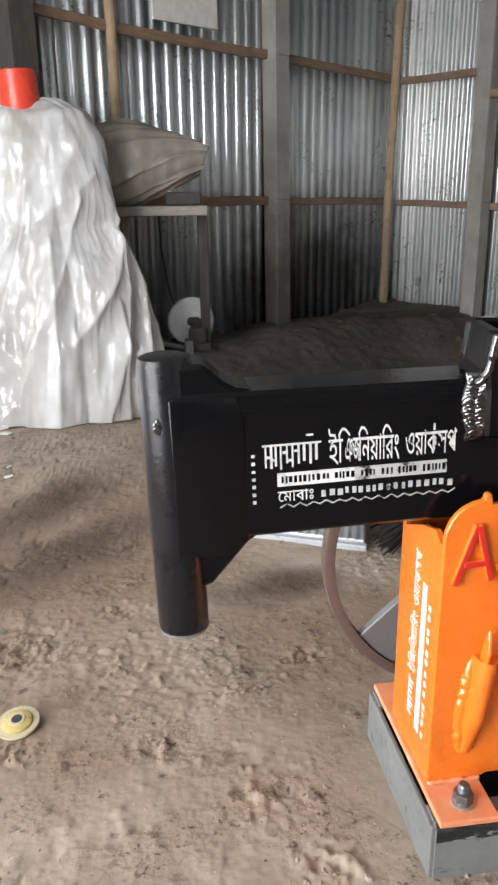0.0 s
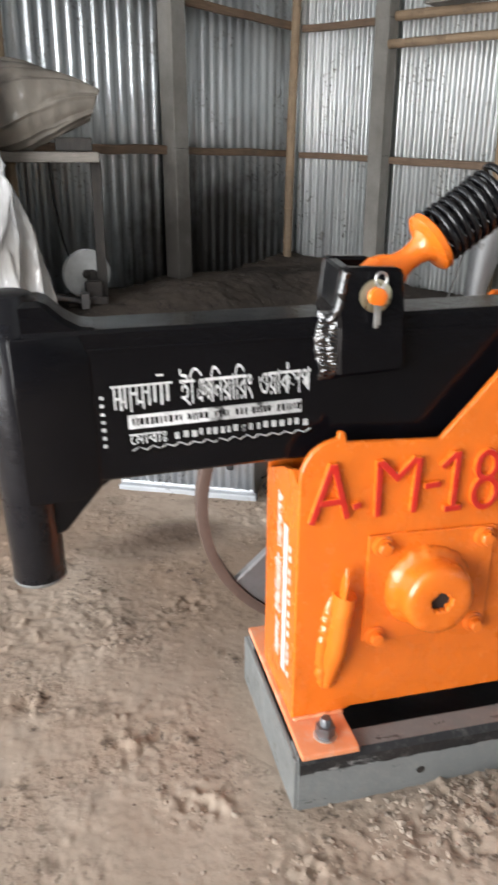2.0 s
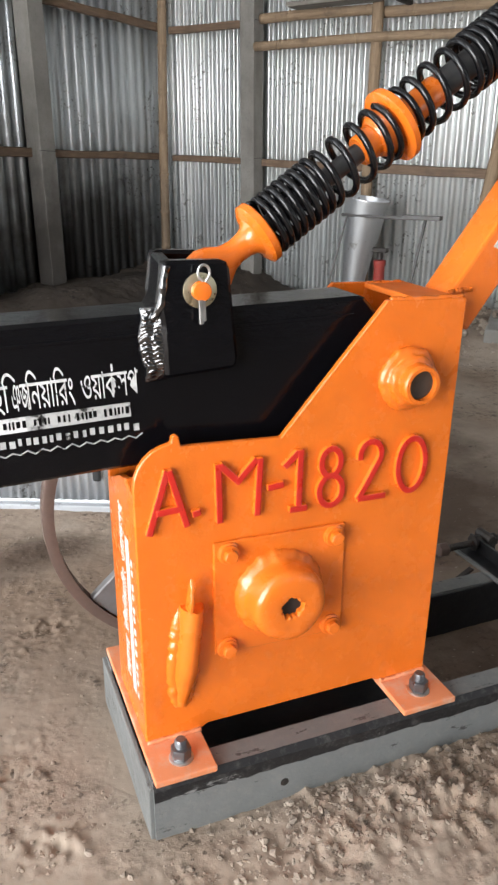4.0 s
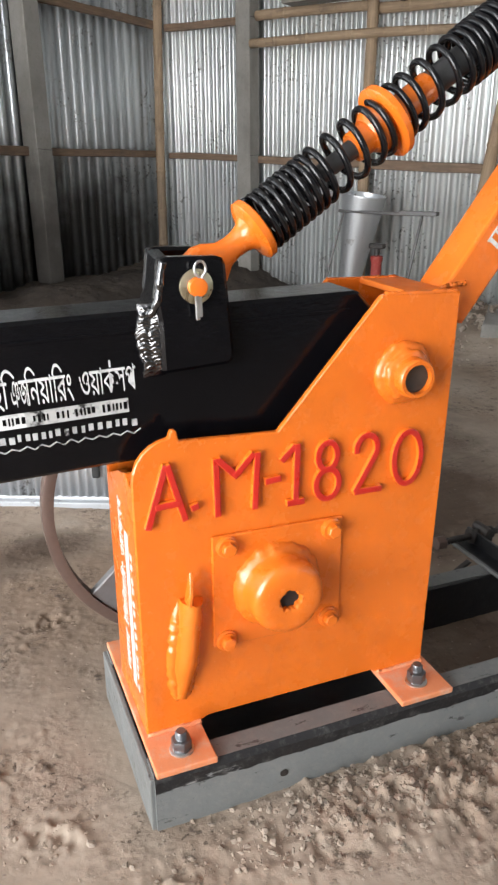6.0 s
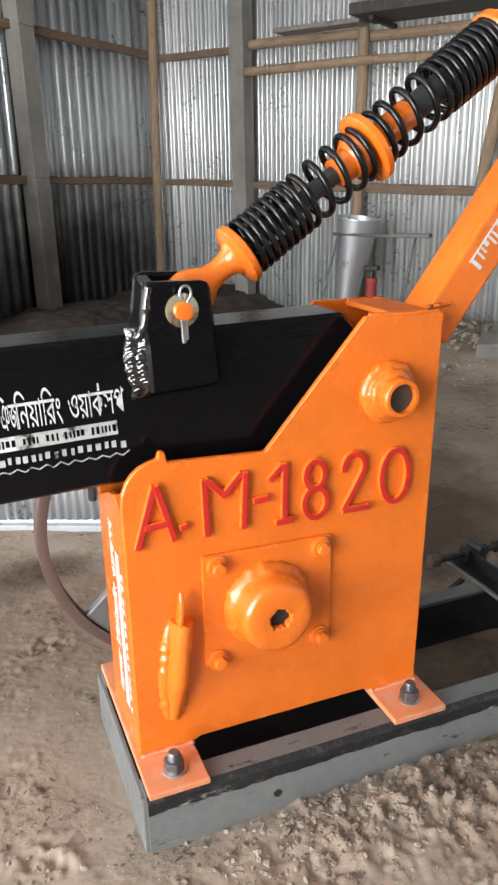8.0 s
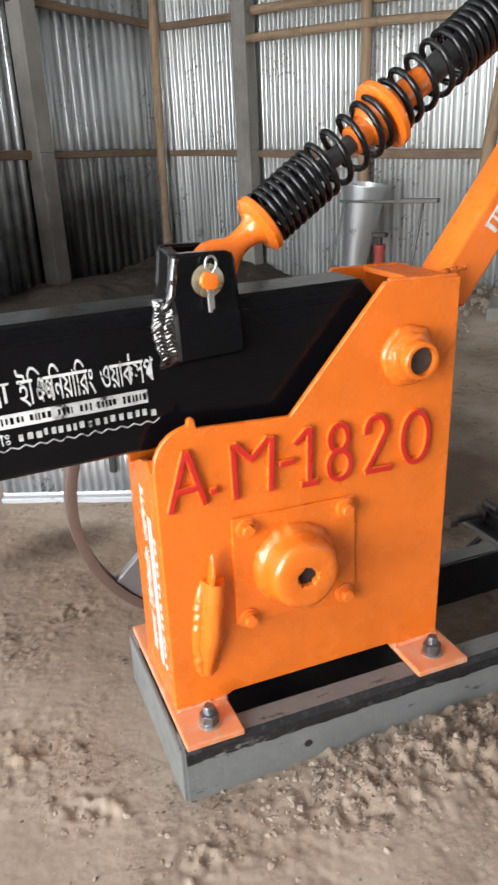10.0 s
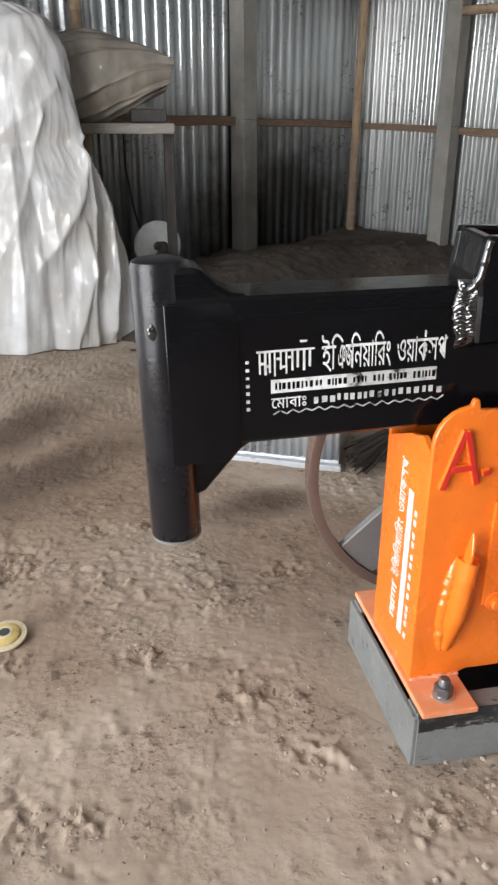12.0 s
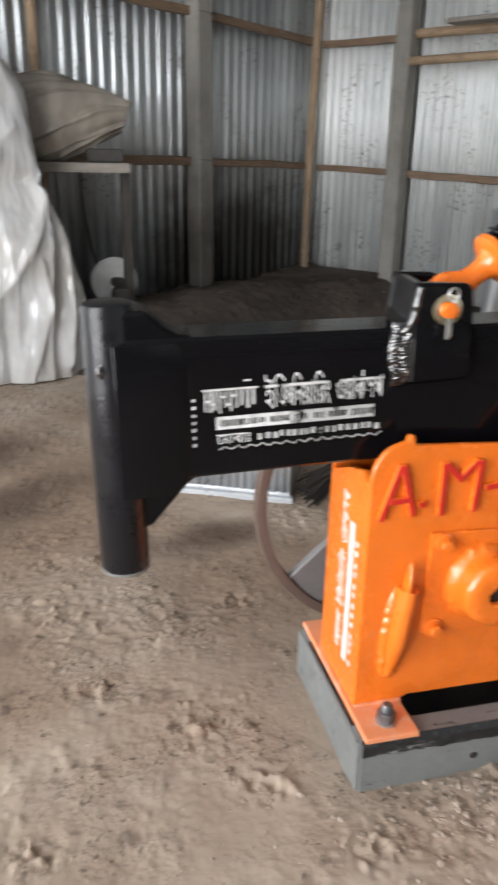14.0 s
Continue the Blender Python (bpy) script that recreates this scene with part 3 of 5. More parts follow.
def bamboo_bm(length, r, seed, bow=0.012):
    """A bamboo culm along z with swollen nodes."""
    rnd = random.Random(seed)
    pts, radii = [], []
    z, nxt = 0.0, rnd.uniform(0.12, 0.3)
    ph = rnd.uniform(0, 6)
    marks = []
    while nxt < length:
        marks.append(nxt)
        nxt += rnd.uniform(0.24, 0.36)
    zs = sorted(set([0, length] + [length * i / 24 for i in range(25)] + [q + d for q in marks for d in (-0.012, -0.004, 0.004, 0.012) if 0 < q + d < length]))
    for z in zs:
        near = min([abs(z - q) for q in marks] or [1])
        pts.append((bow * math.sin(2.3 * z + ph), bow * math.cos(1.7 * z + ph), z))
        radii.append(r * (1 - 0.06 * z / length) * (1.11 if near < 0.006 else 0.97 if near < 0.02 else 1.0))
    return tube(pts, r, 14, radii=radii)


def bamboo(m, length, r, seed, label="upright dry bamboo pole tied to the tin wall"):
    return solo("bamboo_pole", bamboo_bm(length, r, seed), BAMBOO, label, "pole", m, "bamboo poles", smooth=True)


bamboo(LEFT @ pose(0.150, 0.05, -0.05, 0, -2.1, 0), 3.1, 0.038, 1)
bamboo(LEFT @ pose(2.745, 0.05, -0.05, 0.6, 0.2, 0), 3.1, 0.034, 2)
bamboo(RIGHT @ pose(1.85, 0.05, -0.05, -0.4, 0, 0), 3.1, 0.040, 3)
bamboo(RIGHT @ pose(2.55, 0.06, -0.05, -0.5, 9.0, 0), 3.1, 0.042, 4)
bamboo(RIGHT @ pose(4.3, 0.05, -0.05), 3.1, 0.04, 5)


def batten(m, length, h, t, seed):
    rnd = random.Random(seed)
    bm = bmesh.new()
    n = max(4, int(length / 0.22))
    rings = []
    for i in range(n + 1):
        x = length * i / n
        dz, dy = rnd.uniform(-0.004, 0.004), rnd.uniform(-0.003, 0.003)
        hh = h * rnd.uniform(0.92, 1.06)
        rings.append([bm.verts.new((x, dy + a * t / 2, dz + b * hh / 2)) for a, b in ((-1, -1), (1, -0.9), (1, 0.9), (-1, 1))])
    for A, B in zip(rings, rings[1:]):
        for k in range(4):
            bm.faces.new((A[k], A[(k + 1) % 4], B[(k + 1) % 4], B[k]))
    bm.faces.new(list(reversed(rings[0])))
    bm.faces.new(rings[-1])
    bmesh.ops.recalc_face_normals(bm, faces=bm.faces)
    bev(bm, 0.003, 1)
    return solo("wall_batten", bm, RAIL_WOOD, "split brown wooden batten nailed across the tin sheets", "batten", m, "wall battens")


# two courses on the left wall, in lengths between the posts
batten(LEFT @ pose(0.06, 0.0, 2.074, 0, -1.3, 0), 1.27, 0.060, 0.03, 1)
batten(LEFT @ pose(1.47, 0.0, 2.106, 0, -1.0, 0), 1.25, 0.062, 0.03, 2)
batten(LEFT @ pose(2.72, 0.0, 2.135, 0, -3.5, 0), 1.6, 0.060, 0.03, 3)
batten(LEFT @ pose(0.06, 0.0, 1.132, 0, -0.9, 0), 1.27, 0.055, 0.03, 4)
batten(LEFT @ pose(1.47, 0.0, 1.156, 0, -0.8, 0), 2.8, 0.060, 0.03, 5)
# the right wall
batten(RIGHT @ pose(0.06, 0.0, 2.052, 0, 0.4, 0), 0.74, 0.055, 0.03, 6)
batten(RIGHT @ pose(0.06, 0.0, 1.118, 0, 1.6, 0), 0.74, 0.050, 0.03, 9)
batten(RIGHT @ pose(0.93, 0.0, 1.090, 0, 1.9, 0), 0.88, 0.055, 0.03, 10)
batten(RIGHT @ pose(1.87, 0.0, 1.062, 0, 1.9, 0), 2.6, 0.066, 0.03, 11)
for x, y, z, tilt, length, r, seed in ((0.93, 0.12, 1.888, 91.4, 1.85, 0.031, 9), (0.93, 0.03, 2.050, 89.5, 0.91, 0.034, 19), (1.88, 0.03, 2.045, 92.0, 0.95, 0.035, 29)):
    solo("bamboo_pole", bamboo_bm(length, r, seed, 0.014), BAMBOO, "bamboo pole lashed level across the tin wall", "pole", RIGHT @ pose(x, y, z, 0, tilt, 0), "bamboo poles", smooth=True)


# ---- the machine ----
def stroke_bm(paths, w, y0, y1):
    """Flat-bar letters: each path is a row of (x, z) points."""
    bm = None
    for turn, pts in enumerate(paths):
        y0 -= 0.0005 * (turn > 0)
        closed = len(pts) > 3 and (Vector(pts[0]) - Vector(pts[-1])).length < 1e-6
        p = [Vector(q) for q in (pts[:-1] if closed else pts)]
        n = len(p)
        left, right = [], []
        for i in range(n):
            a = p[(i - 1) % n] if closed or i else p[i]
            b = p[(i + 1) % n] if closed or i < n - 1 else p[i]
            d = (b - a).normalized()
            k = Vector((-d.y, d.x)) * (w / 2)
            q = p[i] + (d * w * 0.3 * (1 if i == n - 1 else -1 if i == 0 else 0) if not closed else Vector((0, 0)))
            left.append(q + k)
            right.append(q - k)
        own = bmesh.new()
        rows = [[own.verts.new((q.x, y, q.y)) for q in side] for side, y in ((left, y0), (right, y0), (right, y1), (left, y1))]
        for i in range(n if closed else n - 1):
            j = (i + 1) % n
            for k in range(4):
                A, B = rows[k], rows[(k + 1) % 4]
                own.faces.new((A[i], A[j], B[j], B[i]))
        if not closed:
            own.faces.new([r[0] for r in rows])
            own.faces.new([r[-1] for r in reversed(rows)])
        bmesh.ops.recalc_face_normals(own, faces=own.faces)
        bev(own, 0.0022, 2)
        bm = join(bm, own)
    return bm


def letters_bm(text, origin, run, rise, out):
    """Painted letters as one thin mesh: run along the line, rise from foot to headline."""
    c = bpy.data.curves.new("letters", "FONT")
    c.body, c.resolution_u = text, 2
    ob = new("letters", c)
    me = bpy.data.meshes.new_from_object(ob.evaluated_get(bpy.context.evaluated_depsgraph_get()))
    bpy.data.objects.remove(ob)
    bm = bmesh.new()
    bm.from_mesh(me)
    bmesh.ops.remove_doubles(bm, verts=bm.verts[:], dist=1e-5)
    lo, hi = min(v.co.x for v in bm.verts), max(v.co.x for v in bm.verts)
    for v in bm.verts:
        v.co = Vector(origin) + Vector(run) * ((v.co.x - lo) / (hi - lo)) + Vector(rise) * (v.co.y / 0.62)
    more = bmesh.ops.extrude_face_region(bm, geom=bm.faces[:])
    bmesh.ops.translate(bm, verts=[v for v in more["geom"] if isinstance(v, bmesh.types.BMVert)], vec=out)
    bmesh.ops.recalc_face_normals(bm, faces=bm.faces)
    return bm


def ellipse(cx, cz, rx, rz, n=20, a0=0, a1=360):
    return [(cx + rx * math.cos(radians(a0 + (a1 - a0) * i / n)), cz + rz * math.sin(radians(a0 + (a1 - a0) * i / n))) for i in range(n + 1)]


def hexagon(cx, cz, flats):
    r = flats / math.sqrt(3)
    return [(cx + r * math.cos(radians(60 * i + 15)), cz + r * math.sin(radians(60 * i + 15))) for i in range(6)]


def nut(parent, x, y, z):
    """An upright stud with washer and nut, on a tab."""
    bm = lathe([(0, 0.010), (0, 0.0225), (0.003, 0.0225), (0.004, 0.021)], (x, y, z), (x, y, z + 0.1))
    w = sharp_smooth(part("washer", bm, WASHER, parent, "bright zinc washer"))
    bm = rod((x, y, z + 0.004), (x, y, z + 0.026), 0.0195, 0.0195, 6, 0.0015)
    sharp_smooth(part("nut", bm, BOLT, parent, "dark galvanised hexagon nut"))
    prof = [(0, 0.0115)]
    for i in range(9):
        prof += [(0.001 + i * 0.0022, 0.0115), (0.0021 + i * 0.0022, 0.0103)]
    prof += [(0.0225, 0.009)]
    bm = lathe(prof, (x, y, z + 0.020), (x, y, z + 0.1), 18)
    sharp_smooth(part("stud", bm, BOLT, parent, "threaded end of a galvanised stud"))


def build_base():
    base = thing("base_frame", "low steel channel base frame, black and dusty grey, on the earth", "machine base")
    x0, x1, top = -0.012, 1.32, 0.120

    def channel(y_web, sign, z1, name, label):
        """A channel on edge: web upright, flange inward at the top."""
        # profile in y and z, web at y_web, flange runs in by sign
        prof = [(0, -0.03), (0, z1 - 0.014), (0.003, z1 - 0.006), (0.009, z1), (0.055, z1), (0.055, z1 - 0.008), (0.016, z1 - 0.012), (0.009, z1 - 0.020), (0.009, -0.03)]
        bm = bmesh.new()
        n = 40
        rings = [[bm.verts.new((x0 + (x1 - x0) * i / n, y_web + sign * a, b)) for a, b in prof] for i in range(n + 1)]
        k = len(prof)
        for A, B in zip(rings, rings[1:]):
            for j in range(k):
                bm.faces.new((A[j], A[(j + 1) % k], B[(j + 1) % k], B[j]))
        bm.faces.new(list(reversed(rings[0])))
        bm.faces.new(rings[-1])
        bmesh.ops.recalc_face_normals(bm, faces=bm.faces)
        return sharp_smooth(part(name, bm, BASE_GREY, base, label))

    channel(-0.091, 1, top, "front_rail", "dusty grey steel channel")
    channel(0.318, -1, top, "rear_rail", "dusty grey steel channel")
    # painted black band along the top edge of the front web
    bm = bmesh.new()
    n = 180
    lo, hi, ov = [], [], []
    for i in range(n + 1):
        x = x0 + (x1 - x0) * i / n
        h = 0.084 + 0.004 * noise.noise(Vector((x * 9, 3, 0))) + 0.003 * noise.noise(Vector((x * 45, 7, 0)))
        lo.append(bm.verts.new((x, -0.0922, h)))
        hi.append(bm.verts.new((x, -0.0922, top - 0.012)))
        ov.append(bm.verts.new((x, -0.0835, top + 0.0015)))
    for i in range(n):
        bm.faces.new((lo[i], lo[i + 1], hi[i + 1], hi[i]))
        bm.faces.new((hi[i], hi[i + 1], ov[i + 1], ov[i]))
    thick(bm, (0, 0.0006, -0.0006))
    part("painted_edge", bm, BASE_BLACK, base, "scuffed black paint along the edge")
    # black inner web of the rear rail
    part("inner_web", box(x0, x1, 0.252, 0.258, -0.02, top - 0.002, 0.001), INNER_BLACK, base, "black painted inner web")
    # black sheet added to deepen the shade under the stand
    part("shade_plate", box(-0.008, 0.60, -0.080, 0.250, 0.030, 0.036, 0.001), INNER_BLACK, base, "black plate added for the deep shade between the rails")
    # end plate and bolt hole
    part("end_plate", box(-0.020, -0.010, -0.086, 0.318, -0.02, top - 0.006, 0.002), BASE_GREY, base, "dusty grey end plate")
    for x in (0.240, 0.98):
        bm = lathe([(0, 0.0085), (0.0006, 0.0085)], (x, -0.0916, 0.043), (x, -0.2, 0.043), 16)
        part("bolt_hole", bm, DARK, base, "dark round hole through the web")
    return base


build_base()

PLATE_Z = 0.124


def build_stand():
    stand = thing("machine_stand", "orange painted welded plate stand bolted to the base frame", "machine stand")
    side = [(0.0, 0.137), (0.0, 0.648)] + [(0.066 * (1 - math.cos(radians(a))) , 0.648 + 0.072 * math.sin(radians(a))) for a in (15, 30, 45, 60, 75)]
    side += [(0.066, 0.722), (0.067, 0.731), (0.072, 0.735), (0.079, 0.733), (0.083, 0.714), (0.260, 0.706), (0.453, 0.927), (0.614, 0.922), (0.600, 0.137)]
    # the bottom edge is cut up between the feet
    front = side + [(0.490, 0.139), (0.478, 0.146), (0.120, 0.146), (0.108, 0.139)]
    part("front_plate", prism_y(front, 0.0, 0.012, 0.002), ORANGE, stand)
    part("rear_plate", prism_y(side, 0.200, 0.212, 0.002), ORANGE, stand)
    bm = bmesh.new()
    pts = [(0.0025, 0.137), (0.0025, 0.640), (0.018, 0.640), (0.045, 0.653), (0.075, 0.643), (0.100, 0.637), (0.208, 0.590), (0.208, 0.137)]
    f = bm.faces.new([bm.verts.new((-0.0007, y, z)) for y, z in pts])
    out = bmesh.ops.extrude_face_region(bm, geom=[f])
    bmesh.ops.translate(bm, verts=[v for v in out["geom"] if isinstance(v, bmesh.types.BMVert)], vec=(0.012, 0, 0))
    bmesh.ops.recalc_face_normals(bm, faces=bm.faces)
    part("side_plate", bev(bm, 0.0008, 1), ORANGE, stand)
    part("back_plate", prism_y([(0.590, 0.137), (0.603, 0.918), (0.614, 0.918), (0.600, 0.137)], 0.010, 0.202, 0.001), ORANGE, stand)
    part("top_plate", prism_y([(0.522, 0.913), (0.522, 0.924), (0.615, 0.921), (0.615, 0.910)], 0.008, 0.204, 0.002), ORANGE_DULL, stand)
    # feet under both ends
    for xa, xb in ((-0.010, 0.104), (0.492, 0.612)):
        part("foot_plate", box(xa, xb, -0.100, 0.318, PLATE_Z, PLATE_Z + 0.013, 0.0025), ORANGE_DUSTY, stand, "orange foot plate under a film of dust")
    for x, y in ((0.049, -0.057), (0.552, -0.055), (0.049, 0.27), (0.552, 0.27)):
        nut(stand, x, y, PLATE_Z + 0.013)
    # weld runs where plates meet
    rnd = random.Random(8)

    def bead(a, b, r, n):
        a, b = Vector(a), Vector(b)
        pts = [a.lerp(b, i / n) + Vector([rnd.uniform(-1, 1) * r * 0.25 for _ in range(3)]) for i in range(n + 1)]
        rr = [r * rnd.uniform(0.75, 1.25) for _ in pts]
        return tube(pts, r, 8, radii=rr)

    part("weld_bead", bead((0.002, -0.002, 0.138), (0.106, -0.002, 0.139), 0.0045, 26), ORANGE_DUSTY, stand, smooth=True)
    part("weld_bead", bead((0.492, -0.002, 0.138), (0.600, -0.002, 0.139), 0.0045, 26), ORANGE_DUSTY, stand, smooth=True)
    part("weld_bead", bead((0.462, 0.006, 0.927), (0.610, 0.006, 0.924), 0.004, 24), ORANGE, stand, smooth=True)

    # pivot bearing near the top
    cx, cz = 0.502, 0.786
    prof = [(0, 0.058), (0.006, 0.058), (0.012, 0.054), (0.016, 0.047), (0.024, 0.045), (0.027, 0.042), (0.030, 0.036), (0.050, 0.0355), (0.053, 0.033), (0.053, 0.0265), (0.035, 0.0260)]
    prof = [prof[0]] + [(p[0] + (q[0] - p[0]) * k / 3, p[1] + (q[1] - p[1]) * k / 3) for p, q in zip(prof, prof[1:]) for k in (1, 2, 3)]
    bm = lathe(prof, (cx, 0, cz), (cx, -0.2, cz), 72)
    for v in bm.verts:
        d = noise.noise(v.co * 110) * 0.0028 + noise.noise(v.co * 45) * 0.0026
        if v.co.y > -0.032:
            v.co += Vector((v.co.x - cx, 0, v.co.z - cz)).normalized() * d
    sharp_smooth(part("bearing_hub", bm, ORANGE, stand, "thickly painted welded bearing hub"), 50)
    bm = lathe([(0, 0.0262), (0.042, 0.0262), (0.0425, 0.022), (0.040, 0.016), (0.040, 0.004)], (cx, 0.0, cz), (cx, -0.2, cz), 24)
    sharp_smooth(part("shaft_end", bm, SHAFT, stand, "greasy dark end of the pivot shaft"))

    # square cover plate, its boss and bolts
    bm = prism_y([(0.133, 0.301), (0.133, 0.530), (0.390, 0.524), (0.392, 0.294)], -0.008, 0.0, 0.002)
    part("cover_plate", bm, ORANGE, stand)
    bx, bz = 0.256, 0.412
    prof = [(0, 0.086), (0.005, 0.085), (0.010, 0.083), (0.015, 0.0785), (0.018, 0.0745), (0.021, 0.0720), (0.036, 0.0710), (0.050, 0.0700), (0.058, 0.0680), (0.0635, 0.0640), (0.0665, 0.059), (0.068, 0.053), (0.0688, 0.043), (0.069, 0.030), (0.069, 0.024), (0.0685, 0.0195), (0.066, 0.018), (0.050, 0.018)]
    bm = lathe(prof, (bx, -0.006, bz), (bx, -0.3, bz), 72)
    for v in bm.verts:  # rough weld round the foot
        flat = Vector((v.co.x - bx, 0, v.co.z - bz))
        if v.co.y > -0.027 and flat.length > 0.073:
            v.co += flat.normalized() * (0.0045 * noise.noise(flat * 70) + 0.003 * noise.noise(flat * 170)) - Vector((0, 0.003 * noise.noise(flat * 130), 0))
    for v in bm.verts:
        flat = Vector((v.co.x - bx, 0, v.co.z - bz))
        if flat.length < 0.021 and v.co.y < -0.05:
            v.co += flat * (0.45 * noise.noise(flat.normalized() * 2.2) + 0.1)
        elif v.co.y < -0.02:
            v.co += Vector((noise.noise(v.co * 30), noise.noise(v.co * 30 + Vector((5, 0, 0))), noise.noise(v.co * 30 + Vector((0, 7, 0))))) * 0.0016
    sharp_smooth(part("boss", bm, ORANGE, stand, "domed orange cap with a rough hole in its middle"), 60)
    bm = lathe([(0, 0.026), (0.0015, 0.0255), (0.002, 0.001)], (bx, -0.060, bz), (bx, -0.3, bz), 15)
    for i, v in enumerate(bm.verts):
        k = 1 + 0.28 * noise.noise(Vector((v.co.x, 0, v.co.z)) * 85)
        v.co.x, v.co.z = bx + (v.co.x - bx) * k, bz + (v.co.z - bz) * k
    part("cap_hole", bm, RUBBER, stand, "dark broken hole")
    for x, z in ((0.160, 0.508), (0.366, 0.504), (0.157, 0.314), (0.366, 0.313)):
        bm = lathe([(0, 0.021), (0.004, 0.021), (0.006, 0.0175), (0.009, 0.0175)], (x, -0.008, z), (x, -0.2, z), 22)
        w = sharp_smooth(part("cover_bolt", bm, ORANGE, stand))
        part("bolt_head", prism_y(hexagon(x, z, 0.024), -0.029, -0.016, 0.002), ORANGE, w)

    # short pipe laid against the plate, welded along both sides, with a thin tail above
    bm = bmesh.new()
    rows = []
    a, b = Vector((0.068, 0.206)), Vector((0.092, 0.416))
    d = (b - a).normalized()
    sdir = Vector((d.y, -d.x))

    def spout_width(t):
        return 0.0235 * min(1.0, 0.45 + 1.6 * t) * (1 - 0.10 * t)

    for i in range(23):
        t = i / 22
        wid, hgt = spout_width(t), 0.036 * min(1.0, 0.30 + 1.7 * t)
        c = a.lerp(b, t)
        row = []
        for j in range(15):
            ang = math.pi * j / 14
            top = 0.005 * noise.noise(Vector((j * 0.9, 4, 0))) if i == 22 else 0.0
            q = c + sdir * (-wid * math.cos(ang)) + d * top
            rough = 1 + 0.04 * noise.noise(Vector((q.x * 60, q.y * 60, j * 0.4)))
            row.append(bm.verts.new((q.x, 0.001 - hgt * math.sin(ang) ** 0.85 * rough, q.y)))
        rows.append(row)
    for A, B in zip(rows, rows[1:]):
        for j in range(14):
            bm.faces.new((A[j], A[j + 1], B[j + 1], B[j]))
    bm.faces.new(rows[0])
    bm.faces.new(list(reversed(rows[-1])))
    bmesh.ops.recalc_face_normals(bm, faces=bm.faces)
    sharp_smooth(part("oil_spout", bm, ORANGE, stand, "welded half-pipe spout, thickly painted"), 50)

    def spout_weld(side, t0, t1, r):
        """A broad lumpy weld run beside the pipe."""
        pts, radii = [], []
        for i in range(61):
            t = t0 + (t1 - t0) * i / 60
            q = a.lerp(b, t) + side * sdir * (spout_width(t) - r * 0.15)
            pts.append((q.x + 0.0015 * noise.noise(Vector((i * 0.35, side, 0))), -0.004, q.y))
            radii.append(r * (0.92 + 0.10 * abs(math.sin(i * 0.40 + math.sin(i * 0.13))) + 0.24 * noise.noise(Vector((i * 0.3, 9, side)))) * min(1, 0.35 + 4 * min(i, 60 - i) / 60))
        bm = tube(pts, r, 16, radii=radii)
        for v in bm.verts:  # spread flat against the plate
            v.co.y = min(0.001, 0.003 + (v.co.y + 0.004) * 0.95 - 0.0022 * noise.noise(v.co * 95))
            v.co.x += 0.0022 * noise.noise(v.co * 80 + Vector((3, 0, 0)))
        part("weld_bead", bm, ORANGE, stand, smooth=True)

    spout_weld(-1, -0.03, 0.97, 0.0155)
    spout_weld(1, -0.04, 0.40, 0.0095)
    bm = bmesh.new()
    tab = [(-0.010, 0.412), (-0.036, 0.418), (-0.038, 0.440), (-0.032, 0.466), (-0.024, 0.482), (-0.018, 0.468), (-0.012, 0.440)]
    f = bm.faces.new([bm.verts.new((0.078 + 0.10 * (z - 0.412), y, z)) for y, z in tab])
    out = bmesh.ops.extrude_face_region(bm, geom=[f])
    bmesh.ops.translate(bm, verts=[v for v in out["geom"] if isinstance(v, bmesh.types.BMVert)], vec=(0.007, 0, 0))
    bmesh.ops.recalc_face_normals(bm, faces=bm.faces)
    part("spout_tail", bev(bm, 0.0015, 1), ORANGE, stand)

    # raised red characters
    glyphs = [
        [[(0.022, 0.570), (0.055, 0.676)], [(0.059, 0.676), (0.086, 0.576)], [(0.038, 0.606), (0.076, 0.608)]],
        [[(0.100, 0.594), (0.108, 0.596)]],
        [[(0.145, 0.572), (0.143, 0.674)], [(0.148, 0.673), (0.180, 0.640)], [(0.178, 0.642), (0.210, 0.675)], [(0.218, 0.675), (0.213, 0.575)]],
        [[(0.236, 0.620), (0.260, 0.622)]],
        [[(0.266, 0.656), (0.288, 0.677)], [(0.294, 0.679), (0.292, 0.571)], [(0.278, 0.571), (0.306, 0.571)]],
        [ellipse(0.354, 0.650, 0.019, 0.026) , ellipse(0.355, 0.596, 0.023, 0.029)],
        [ellipse(0.434, 0.653, 0.0215, 0.0255, 12, 190, -30) + [(0.444, 0.624), (0.431, 0.600), (0.414, 0.571)], [(0.414, 0.5695), (0.466, 0.5685)]],
        [ellipse(0.522, 0.621, 0.029, 0.052, 28)],
    ]
    for g in glyphs:
        letter = part("raised_character", stroke_bm(g, 0.0125, -0.0105, 0.0005), RED, stand, "raised red-faced character cut from steel bar")
        letter.data.materials.append(ORANGE)
        for face in letter.data.polygons:
            face.material_index = 0 if face.normal.y < -0.8 else 1

    # white stencilled writing up the narrow side: a name as bars, then two words
    rnd = random.Random(12)
    z = 0.215
    while z < 0.295:
        part("stencil_bar", box(-0.0018, -0.0004, 0.098 + rnd.uniform(0, 0.008), 0.120, z, z + 0.006, 0), WHITE_MARK, stand, "white stencil mark")
        z += rnd.uniform(0.010, 0.014)
    part("stencil_bar", box(-0.0018, -0.0004, 0.120, 0.123, 0.213, 0.300, 0), WHITE_MARK, stand, "white stencil mark")
